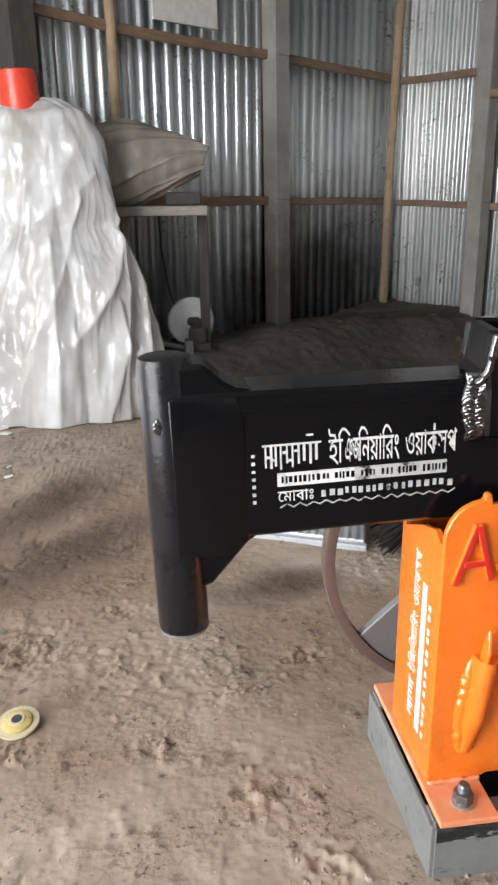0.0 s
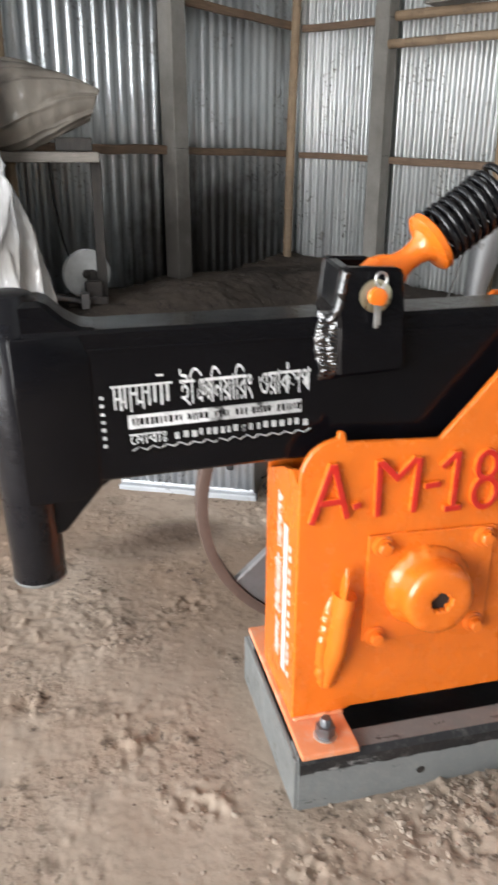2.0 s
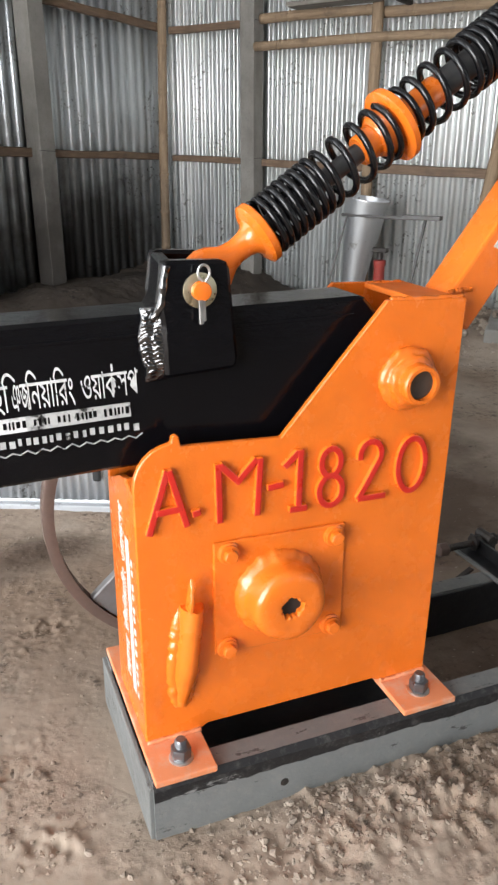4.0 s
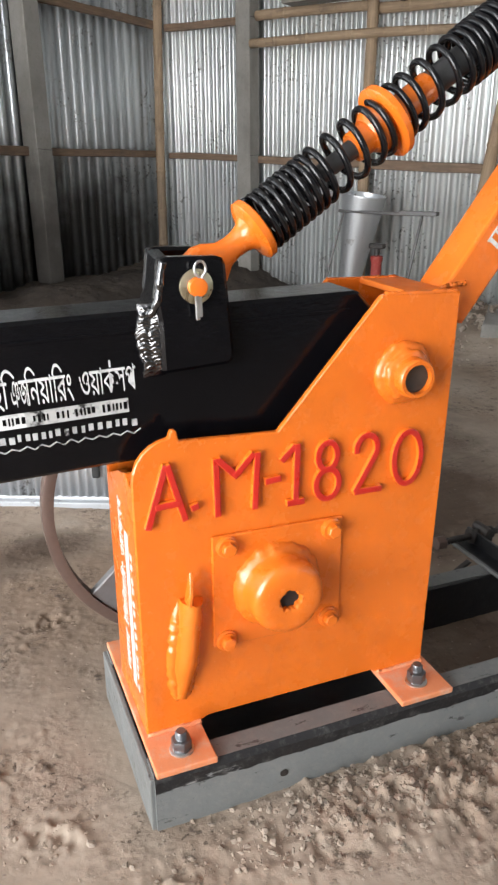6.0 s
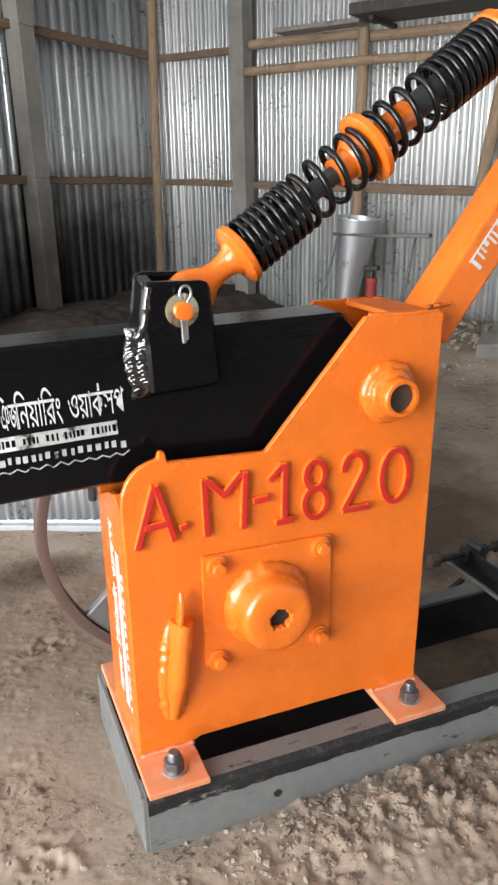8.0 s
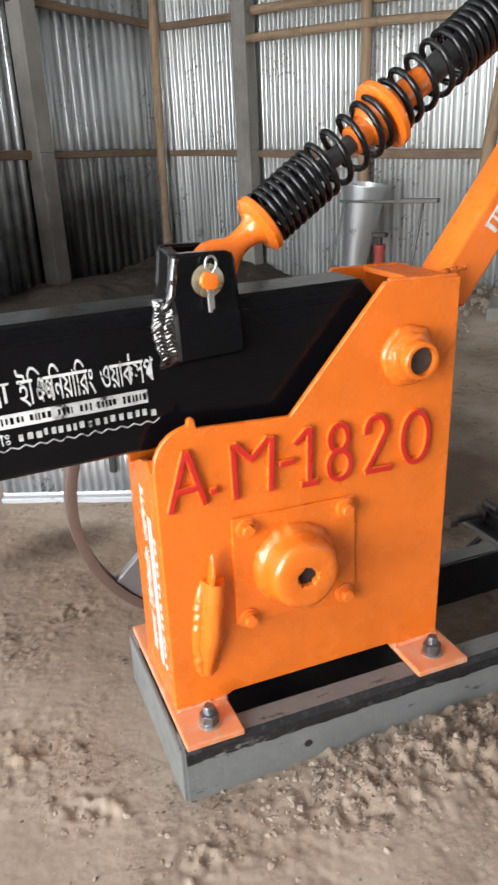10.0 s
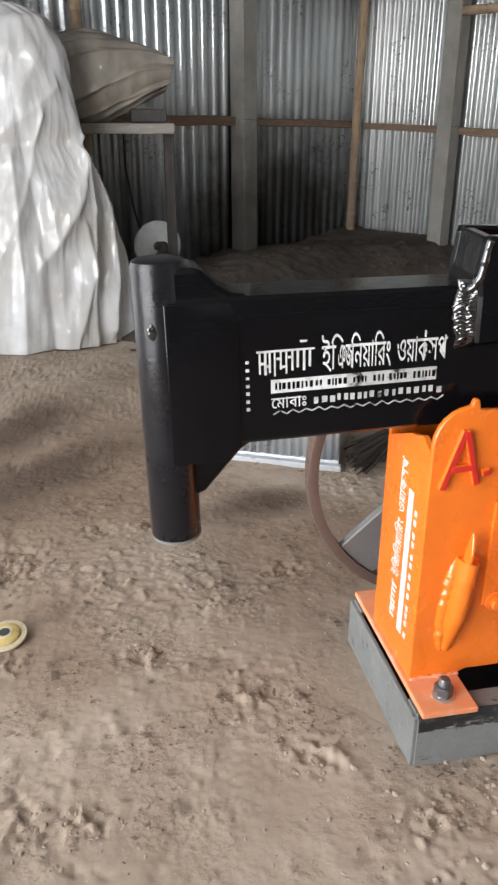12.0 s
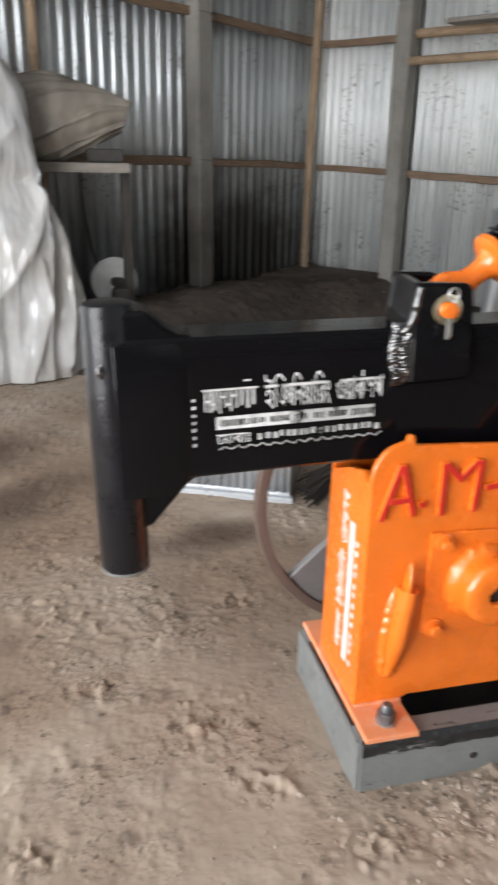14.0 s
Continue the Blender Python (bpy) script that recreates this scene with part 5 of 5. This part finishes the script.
    HH = HH * (1 - slope * RR * cx)
    X, Y = centre[0] + squash[0] * RR * cx, centre[1] + squash[1] * RR * cy
    verts = np.stack([X, Y, HH + centre[2]], -1).reshape(-1, 3)
    i = np.arange(n * m).reshape(n, m)
    j = np.roll(i, -1, 0)
    quads = np.stack([i[:, :-1], j[:, :-1], j[:, 1:], i[:, 1:]], -1).reshape(-1, 4)
    me = bpy.data.meshes.new(name)
    me.from_pydata(verts.tolist(), [], quads.tolist() + [[int(q) for q in reversed(i[:, 0])]])
    for p in me.polygons:
        p.use_smooth = True
    me.materials.append(mat)
    ob = tagged(new(name, me), label, category)
    sol = ob.modifiers.new("thick", "SOLIDIFY")
    sol.thickness = 0.002
    return ob


drape("plastic_sheet", "crumpled translucent white plastic sheet draped over a machine", "plastic sheet", SHEET, (-1.00, 3.25, 0),
      [(1.68, 0.02), (1.675, 0.12), (1.62, 0.25), (1.49, 0.325), (1.28, 0.352), (1.16, 0.372), (1.09, 0.362), (1.045, 0.348), (0.98, 0.385), (0.75, 0.50), (0.36, 0.56), (0.10, 0.55), (0.012, 0.54)], 12, 5, squash=(1.0, 0.50),
      pulls=[(-28, 0.30, -28, 0.30, 0.20, 0.6), (-22, 0.36, -75, 0.72, 0.05, 0.9), (-30, 0.40, -62, 0.99, 0.05, 0.7), (-14, 0.42, -38, 0.95, 0.045, 0.9), (-5, 0.40, -12, 0.98, 0.05, 0.7),
             (-60, 0.30, -105, 0.80, 0.06, 0.6), (-85, 0.42, -88, 0.99, 0.05, 0.7), (-100, 0.25, -125, 0.9, 0.06, 0.7), (-48, 0.62, -50, 0.99, 0.035, 0.5), (-40, 0.22, -95, 0.36, 0.05, 0.45)])


def wrapped_parcel():
    """A lumpy thing rolled in plastic: sections that gather to a raised end."""
    n, m = 130, 260
    u, a = np.meshgrid(np.linspace(0, 1, n), np.linspace(0, 2 * np.pi, m, endpoint=False), indexing="ij")
    soft = np.clip((u - 0.30) / 0.70, 0, 1) ** 1.4
    low = 1.150 + 0.18 * soft
    top = 1.150 + 0.41 + 0.05 * np.sin(u * 3.0) - 0.09 * soft - 0.30 * np.clip(0.12 - u, 0, 1) / 0.12
    deep = 0.17 * (1 - 0.70 * soft)
    ca, sa = np.cos(a), np.sin(a)
    fold = np.zeros_like(u)
    rnd = np.random.RandomState(3)
    for k in range(22):
        a0, w = rnd.uniform(0, 2 * np.pi), rnd.uniform(0.05, 0.13)
        dist = np.angle(np.exp(1j * (a - a0 - rnd.uniform(0.7, 1.9) * (1 - u))))
        fold += rnd.choice([-0.7, 1.0]) * np.exp(-np.abs(dist / w)) * (0.35 + 0.65 * u)
    r = 1 + 0.24 * fold + 0.10 * fbm(u * 1.6 + 3, ca * 0.35 + sa * 0.21 + 5, 0.4, 3, 8)
    z = (low + top) / 2 + (top - low) / 2 * np.sign(sa) * np.abs(sa) ** 0.8 * r
    z = np.maximum(z, 1.1525)
    y = 3.60 + deep * ca * r
    x = -0.86 + 0.755 * u + 0.03 * sa * soft
    verts = np.stack([x, y, z], -1).reshape(-1, 3)
    i = np.arange(n * m).reshape(n, m)
    j = np.roll(i, -1, 1)
    quads = np.stack([i[:-1], i[1:], j[1:], j[:-1]], -1).reshape(-1, 4)
    me = bpy.data.meshes.new("wrapping")
    me.from_pydata(verts.tolist(), [], quads.tolist() + [[int(q) for q in i[0]], [int(q) for q in reversed(i[-1])]])
    for p in me.polygons:
        p.use_smooth = True
    me.materials.append(SACK)
    unit = thing("wrapped_parcel", "parcel wrapped in dusty brownish plastic on a plank", "parcel")
    new("wrapping", me).parent = unit
    part("inner_block", box(-0.34, -0.135, 3.55, 3.67, 1.152, 1.225, 0.008), OLD_WOOD, unit, "dark wooden block under the loose end")


wrapped_parcel()


def covered_machine():
    unit = thing("covered_machine", "red topped machine column standing under the plastic sheet", "machine", pose(-1.08, 3.24, 0))
    part("column", box(-0.06, 0.06, -0.06, 0.06, 0.0, 1.60, 0.01), DARK, unit, "dark column hidden by the sheet")
    part("top_block", lathe([(0, 0.08), (0.002, 0.098), (0.215, 0.098), (0.22, 0.092)], (0.012, 0, 1.60), (-0.005, 0, 2), 64), BRIGHT_RED, unit, "bright red painted round head")


covered_machine()


def trestle():
    unit = thing("plank_rack", "rough grey plank rack holding a wrapped parcel", "rack", pose(0, 0, 0))
    part("shelf_plank", box(-0.85, -0.105, 3.44, 3.60, 1.095, 1.150, 0.006), PLANK, unit)
    part("shelf_plank", box(-0.82, -0.115, 3.61, 3.80, 1.098, 1.150, 0.006), PLANK, unit)
    for x, y in ((-0.118, 3.70), (-0.74, 3.52), (-0.74, 3.72)):
        part("leg", box(x - 0.030, x + 0.030, y - 0.03, y + 0.03, 0.0, 1.10, 0.006), OLD_WOOD, unit, "dark weathered leg")


trestle()


def old_grinder():
    unit = thing("bench_grinder", "old bench grinder with white disc on the earth bank", "grinder", pose(-0.215, 3.70, 0.29))
    part("disc", lathe([(0, 0.02), (0, 0.140), (0.012, 0.150), (0.02, 0.150), (0.028, 0.14), (0.03, 0.02)], (0, 0, 0.16), (0.25, -1, 0.16), 40), WHITE, unit, "white painted round guard")
    part("motor", lathe([(0, 0.05), (0.01, 0.07), (0.15, 0.07), (0.17, 0.045)], (0.01, -0.03, 0.13), (-0.03, 0.5, 0.13), 24), DARK, unit, "dark motor")
    part("nut", lathe([(0, 0.03), (0.02, 0.03), (0.03, 0.015)], (0.0, -0.01, 0.16), (0.25, -1, 0.16), 8), DARK, unit)
    part("foot", box(-0.12, 0.12, -0.10, 0.10, -0.03, 0.03, 0.006), DARK, unit)
    part("gear_case", box(-0.015, 0.095, -0.085, -0.045, -0.028, 0.125, 0.012), DARK, unit, "dark oily gear case")
    part("tool_rest", rod((-0.23, -0.10, 0.045), (0.01, -0.12, 0.0), 0.017, None, 12, 0.002), SPOKE_GREY, unit, "grey steel tool rest")
    part("clamp", box(-0.045, 0.005, -0.17, -0.09, -0.028, 0.065, 0.006), SPOKE_GREY, unit, "grey steel clamp")
    part("cable", tube([(-0.05, 0.1, 0.1), (-0.12, 0.12, 0.35), (-0.16, 0.1, 0.6), (-0.17, 0.02, 0.85)], 0.006, 8), RUBBER, unit, "black cable", smooth=True)


old_grinder()


def flap_disc():
    unit = thing("grinding_disc", "worn yellow grinding disc lying on the earth", "grinding disc", pose(-0.847, 0.460, 0.012, 8, -5, 0))
    sharp_smooth(part("backing", lathe([(0, 0.02), (0, 0.050), (0.003, 0.0525), (0.006, 0.0515), (0.007, 0.040), (0.007, 0.02)], (0, 0, 0), (0, 0, 1), 48), FADED, unit, "faded dusty outer flange"))
    sharp_smooth(part("raised_centre", lathe([(0, 0.038), (0.005, 0.0365), (0.009, 0.030), (0.0095, 0.012)], (0, 0, 0.006), (0, 0, 1), 40), YELLOW, unit, "raised yellow centre"))
    sharp_smooth(part("ring", lathe([(0, 0.012), (0, 0.021), (0.002, 0.0205), (0.003, 0.017), (0.002, 0.012)], (0, 0, 0.0150), (0, 0, 1), 32), FADED, unit, "dull worn ring"))
    part("bore", lathe([(0, 0.001), (0, 0.0135), (0.0014, 0.0132)], (0, 0, 0.0162), (0, 0, 1), 20), RUBBER, unit, "dark bore")


flap_disc()


def ribbed_bin():
    unit = thing("ribbed_trough", "low ribbed galvanised trough standing on the earth", "trough", pose(0.245, 1.245, 0, 0, 0, -24.7) @ Matrix.Translation((-0.245, -1.215, 0)))
    me = bmesh.new()
    n = 130
    lo, hi = [], []
    for k in range(n + 1):
        x = -0.27 + 0.50 * k / n
        y = 1.235 + 0.006 * math.sin(2 * math.pi * x / 0.03)
        lo.append(me.verts.new((x, y, 0.035)))
        hi.append(me.verts.new((x, y, 0.25)))
    for k in range(n):
        me.faces.new((lo[k], lo[k + 1], hi[k + 1], hi[k]))
    thick(me, (0, 0.002, 0))
    part("ribbed_front", me, TIN_CLEAN, unit, smooth=True)
    part("foot_band", box(-0.27, 0.245, 1.215, 1.245, -0.01, 0.020, 0.004), ZINC, unit)
    part("end_panel", box(0.226, 0.234, 1.24, 1.55, 0.0, 0.25, 0.002), TIN_CLEAN, unit)
    part("end_panel", box(-0.27, -0.262, 1.24, 1.55, 0.0, 0.25, 0.002), TIN_CLEAN, unit)
    part("back_panel", box(-0.27, 0.234, 1.55, 1.556, 0.0, 0.25, 0.002), TIN_CLEAN, unit)
    part("tray_bottom", box(-0.27, 0.234, 1.24, 1.55, 0.01, 0.03, 0.002), TIN_CLEAN, unit)
    part("strap", box(0.136, 0.164, 1.205, 1.220, 0.115, 0.30, 0.008), RUBBER, unit, "black rubber strap")


ribbed_bin()


def hand_broom():
    """A worn broom lying on the floor: a tied bundle of dark stalks that fan out."""
    unit = thing("hand_broom", "dark worn broom of coarse bristles lying on the earth", "broom", pose(0.53, 1.33, 0.0))
    rnd = random.Random(31)
    bm = None
    for k in range(70):
        a, b = rnd.gauss(0, 0.30), rnd.gauss(0, 0.22)
        tip = Vector((-0.20 - rnd.uniform(0, 0.05), -0.06 + 0.16 * a, max(0.012, 0.045 + 0.13 * b - 0.02)))
        root = Vector((0.02, 0.02, 0.10)) + Vector((0, rnd.uniform(-0.02, 0.02), rnd.uniform(-0.02, 0.02)))
        mid = root.lerp(tip, 0.5) + Vector((0, 0, 0.02))
        bm = tube([root, mid, tip], 0.007, 5, bm, radii=[0.007, 0.0075, 0.003])
    part("bristles", bm, SOOTY_STRAW, unit, "dark frayed bristles")
    part("handle", rod((0.0, 0.018, 0.10), (0.30, 0.10, 0.03), 0.018, 0.014, 12), OLD_WOOD, unit)
    part("binding", lathe([(0, 0.02), (0, 0.026), (0.05, 0.026), (0.05, 0.02)], (-0.02, 0.015, 0.10), (0.3, 0.1, 0.03), 16), DARK, unit)


hand_broom()


def floor_scrap(x, y, turn, size, seed, name, label, category, mat):
    """A thin chip or pebble, bent a little, lying on the floor."""
    bm = box(-size, size, -size * 0.45, size * 0.45, 0, size * 0.3, size * 0.08)
    for v in bm.verts:
        v.co += noise.noise_vector(v.co * (0.9 / size) + Vector((seed, 0, 0))) * size * 0.3
    z = float(ground_height(np.array([x]), np.array([y]))[0])
    solo(name, bm, mat, label, category, pose(x, y, z + size * 0.02, 4, -3, turn), "floor scraps")


for k, (x, y, turn, size) in enumerate(((-1.317, 2.982, 20, 0.05), (-1.27, 2.90, -35, 0.035), (-1.172, 2.387, 60, 0.018), (-1.150, 2.24, 15, 0.020))):
    floor_scrap(x, y, turn, size, k, "wood_chip", "pale splintered wood chip on the earth", "wood chip", PAPER)
for k, (x, y, size) in enumerate(((-0.305, 0.094, 0.008), (-0.719, 0.836, 0.007), (-0.86, 0.22, 0.014), (-0.62, 0.62, 0.006), (-0.40, 0.75, 0.006))):
    floor_scrap(x, y, 40 * k, size, k + 9, "pebble", "small pale pebble lying on the earth", "pebble", CLOD)


def clump(name, label, category, mat, centre, size, count, seed, r0, r1, flat=0.7, kind="stuff", lift=0.0):
    """Loose lumps of earth or slag, as one body of stuff lying on the ground."""
    rnd = random.Random(seed)
    verts, faces = [], []
    ico = bmesh.new()
    bmesh.ops.create_icosphere(ico, subdivisions=1, radius=1)
    base = [v.co.copy() for v in ico.verts]
    tri = [[v.index for v in f.verts] for f in ico.faces]
    ico.free()
    spots = [(rnd.gauss(0, 1), rnd.gauss(0, 1)) for _ in range(count)]
    level = ground_height(np.array([centre[0] + size[0] * a for a, _ in spots]), np.array([centre[1] + size[1] * b for _, b in spots]))
    for (gx, gy), ground_z in zip(spots, level):
        x, y = centre[0] + size[0] * gx, centre[1] + size[1] * gy
        r = r0 * (r1 / r0) ** (rnd.random() ** 2.6)
        z = float(ground_z) + lift * max(0, 1 - (gx * gx + gy * gy) / 4)
        rot = Euler([rnd.uniform(0, 6) for _ in range(3)]).to_matrix()
        st = Vector((rnd.uniform(0.7, 1.3), rnd.uniform(0.7, 1.3), rnd.uniform(0.6, 1.1)))
        o = len(verts)
        for v in base:
            q = rot @ Vector((v.x * st.x, v.y * st.y, v.z * st.z)) * r * rnd.uniform(0.62, 1.28)
            verts.append((x + q.x, y + q.y, z + q.z * flat + r * 0.1))
        faces += [[o + i for i in t] for t in tri]
    me = bpy.data.meshes.new(name)
    me.from_pydata(verts, [], faces)
    me.materials.append(mat)
    return tagged(new(name, me), label, category, kind=kind)


clump("earth_clods", "loose crumbled earth clods along the base frame", "clods", CLOD, (0.50, -0.185), (0.24, 0.060), 3200, 2, 0.0010, 0.0095)
clump("earth_clods", "fine crumbs of earth scattered on the floor", "clods", SOIL, (-0.1, 0.1), (0.75, 0.6), 3500, 3, 0.0008, 0.0055, 0.45)
clump("floor_grit", "dark grit and small stones scattered on the floor", "grit", DARK_EARTH, (-0.2, 0.2), (0.75, 0.7), 600, 4, 0.0008, 0.0040, 0.4)


for x, y, wide, count in CRUMBLED:
    clump("earth_crumbs", "patch of crumbs broken out of the packed earth", "crumbs", SOIL, (x, y), (wide, wide * 0.75), count, int(1000 + 90 * x + 70 * y), 0.0012, 0.0065, 0.55)
clump("earth_clods", "small pale clods against the foot of the base frame", "clods", CLOD, (0.37, -0.135), (0.06, 0.020), 90, 44, 0.003, 0.0125)


def ash_heap():
    n = 200
    xs = np.linspace(-1.3, 2.7, n)
    ys = np.linspace(2.2, 5.5, n)
    gx, gy = np.meshgrid(xs, ys, indexing="ij")
    g = ground_height(gx, gy)
    rx, ry = gx - CORNER.x, gy - CORNER.y
    to_left = rx * ALONG_R.x + ry * ALONG_R.y
    to_right = rx * ALONG_L.x + ry * ALONG_L.y
    d = np.hypot((to_left - 0.60) / 1.45, (to_right - 1.2) / 1.95)
    h = np.clip(1 - d + 0.42 * fbm(gx, gy, 0.35, 5, 77, 0.6), -0.3, 1)
    z = g + np.where(h > 0, 0.045 * h, 0.14 * h) - 0.004 + 0.03 * h.clip(0, 1) * fbm(gx, gy, 0.09, 4, 78, 0.65)
    keep = h > -0.12
    i = np.arange(n * n).reshape(n, n)
    quads = np.stack([i[:-1, :-1], i[1:, :-1], i[1:, 1:], i[:-1, 1:]], -1)
    ok = keep[:-1, :-1] & keep[1:, :-1] & keep[1:, 1:] & keep[:-1, 1:]
    me = bpy.data.meshes.new("ash_heap")
    me.from_pydata(np.stack([gx, gy, z], -1).reshape(-1, 3).tolist(), [], quads[ok].tolist())
    for p in me.polygons:
        p.use_smooth = True
    me.materials.append(ASH)
    tagged(new("ash_heap", me), "low heap of dark sooty ash and earth by the tin walls", "ash heap", kind="stuff")


ash_heap()
clump("slag_lumps", "dark slag lumps and crumbs on the ash heap", "slag", ASH, (1.35, 4.2), (0.5, 0.35), 600, 6, 0.004, 0.028, lift=0.02)
clump("slag_lumps", "black cinders strewn along the foot of the wall", "slag", ASH, (0.75, 4.05), (0.45, 0.22), 260, 16, 0.004, 0.022, lift=0.01)


def funnel():
    m = RIGHT @ pose(1.95, 0.42, 0.0)
    unit = thing("metal_funnel", "tall galvanised sheet funnel leaning by the tin wall", "funnel", m)
    bm = lathe([(0, 0.055), (0.10, 0.062), (0.42, 0.10), (0.78, 0.150), (0.782, 0.154), (0.788, 0.154), (0.788, 0.146), (0.42, 0.095), (0.02, 0.05)], (-0.04, 0, 0.10), (0.07, 0, 0.885), 40)
    sharp_smooth(part("cone", bm, TIN_CLEAN, unit))


funnel()


def pipe_stand():
    m = RIGHT @ pose(2.32, 0.55, 0.12)
    unit = thing("pipe_stand", "thin rusty steel stand with a level bar", "stand", m)
    part("bar", tube([(-0.42, 0.0, 0.66), (0, 0, 0.655), (0.24, 0.0, 0.66)], 0.010, 8), SPOKE_GREY, unit, smooth=True)
    part("leg", tube([(0.16, 0, 0.655), (0.05, 0, 0.0)], 0.010, 8), SPOKE_GREY, unit, smooth=True)
    part("leg", tube([(-0.36, 0.05, 0.655), (-0.50, 0.1, 0.02)], 0.007, 8), SPOKE_GREY, unit, smooth=True)
    part("plate", box(0.02, 0.26, -0.03, 0.03, 0.652, 0.676, 0.003), SPOKE_GREY, unit)


pipe_stand()


def red_jack():
    m = RIGHT @ pose(2.21, 0.60, 0.17)
    unit = thing("screw_jack", "faded red screw jack on the earth bank", "jack", m)
    sharp_smooth(part("body", lathe([(0, 0.06), (0.03, 0.06), (0.05, 0.042), (0.30, 0.034), (0.31, 0.040), (0.34, 0.040), (0.345, 0.02)], (0, 0, 0), (0, 0, 1), 24), RUST_RED, unit))
    part("screw", rod((0, 0, 0.34), (0, 0, 0.40), 0.018, None, 14), DARK, unit)
    part("head", box(-0.05, 0.05, -0.025, 0.025, 0.39, 0.42, 0.006), DARK, unit)


red_jack()


def wall_shelf():
    unit = thing("wall_shelf", "rough plank shelf on brackets against the tin wall", "shelf", RIGHT)
    part("shelf_board", box(1.29, 1.93, 0.14, 0.30, 2.075, 2.105, 0.004), PLANK, unit)
    part("shelf_board", box(1.95, 3.1, 0.10, 0.50, 2.085, 2.150, 0.005), OLD_WOOD, unit)
    part("bracket", box(2.05, 2.08, 0.02, 0.42, 2.055, 2.086, 0.004), OLD_WOOD, unit)
    part("bracket", box(2.90, 2.93, 0.02, 0.42, 2.055, 2.086, 0.004), OLD_WOOD, unit)
    solo("paint_tin", lathe([(0, 0.09), (0.004, 0.095), (0.2, 0.095), (0.205, 0.09)], (0, 0, 0), (0, 0, 1), 28), RUST_RED, "faded red tin on the plank shelf", "tin", RIGHT @ pose(2.15, 0.3, 2.151), smooth=False)


wall_shelf()


def notice_board():
    unit = thing("notice_board", "old whitish board hung on the tin wall", "notice board", LEFT)
    part("panel", box(1.94, 2.45, 0.016, 0.032, 2.215, 2.75, 0.004), PAPER, unit)
    part("lower_edge", box(1.94, 2.45, 0.014, 0.038, 2.203, 2.217, 0.002), PAPER, unit)


notice_board()


def slab():
    bm = box(-0.45, 0.45, -0.30, 0.30, 0, 0.16, 0.015)
    for v in bm.verts:
        v.co += Vector((noise.noise(v.co * 5), noise.noise(v.co * 5 + Vector((3, 0, 0))), 0)) * 0.02
    solo("concrete_slab", bm, CONCRETE, "broken grey concrete slab lying by the wall", "slab", pose(3.36, 2.57, 0.02, 3, -2, -43))


slab()
clump("rubble", "broken bricks and stony rubble by the tin wall", "rubble", CLOD, (2.75, 3.10), (0.30, 0.28), 700, 8, 0.006, 0.038, lift=0.05)
solo("stone", lathe([(0, 0.05), (0.02, 0.075), (0.08, 0.07), (0.12, 0.03)], (0, 0, 0), (0, 0, 1), 10), DARK, "dark round stone on the ash heap", "stone", RIGHT @ pose(0.72, 0.35, 0.17))


def adjuster():
    """Motor slide: an angle iron across the rails with a long tension bolt through its lug."""
    unit = thing("tension_bolts", "black belt-tension bolt and angle irons lying across the base frame", "tension bolts", pose(0.955, 0.40, 0.14))
    prof = [(0, 0.0085)]
    for i in range(40):
        prof += [(0.002 + i * 0.0048, 0.0098), (0.0044 + i * 0.0048, 0.0084)]
    sharp_smooth(part("bolt_shank", lathe(prof + [(0.30, 0.0085)], (-0.015, 0, 0.012), (1, 0.01, 0.016), 14), DARK, unit))
    part("bolt_head", rod((-0.040, 0, 0.012), (-0.014, 0, 0.012), 0.020, None, 6, 0.002), WHEEL_STEEL, unit, "rusty hexagon bolt head")
    part("washer", lathe([(0, 0.010), (0, 0.022), (0.004, 0.022)], (0.072, 0.0, 0.013), (1, 0.0, 0.016), 20), DARK, unit)
    for x in (0.080, 0.128, 0.178):
        part("lock_nut", rod((x, 0.001, 0.013), (x + 0.018, 0.001, 0.013), 0.019, None, 6, 0.002), DARK, unit)
    part("lug", prism_y([(0.100, -0.016), (0.100, 0.030), (0.106, 0.040), (0.120, 0.040), (0.126, 0.030), (0.126, -0.016)], -0.032, 0.030, 0.002), DARK, unit)
    bm = box(0.034, 0.092, -0.42, 0.030, -0.0195, -0.0115, 0.0012)
    part("angle_iron", box(0.084, 0.092, -0.42, 0.030, -0.0125, 0.026, 0.0012, bm), INNER_BLACK, unit, "black painted angle iron")
    part("worn_edge", box(0.0325, 0.0415, -0.42, 0.028, -0.0175, -0.0090, 0.001), BASE_GREY, unit, "bare grey edge of the angle iron")
    part("flat_iron", box(0.100, 0.215, -0.105, -0.045, -0.018, -0.006, 0.002), BASE_GREY, unit, "dusty grey flat iron")
    part("flat_iron", prism_y([(-0.055, -0.060), (0.020, -0.016), (0.028, -0.022), (-0.044, -0.068)], -0.075, -0.060, 0.0015), DARK, unit, "dark bent strap under the bolt")


adjuster()
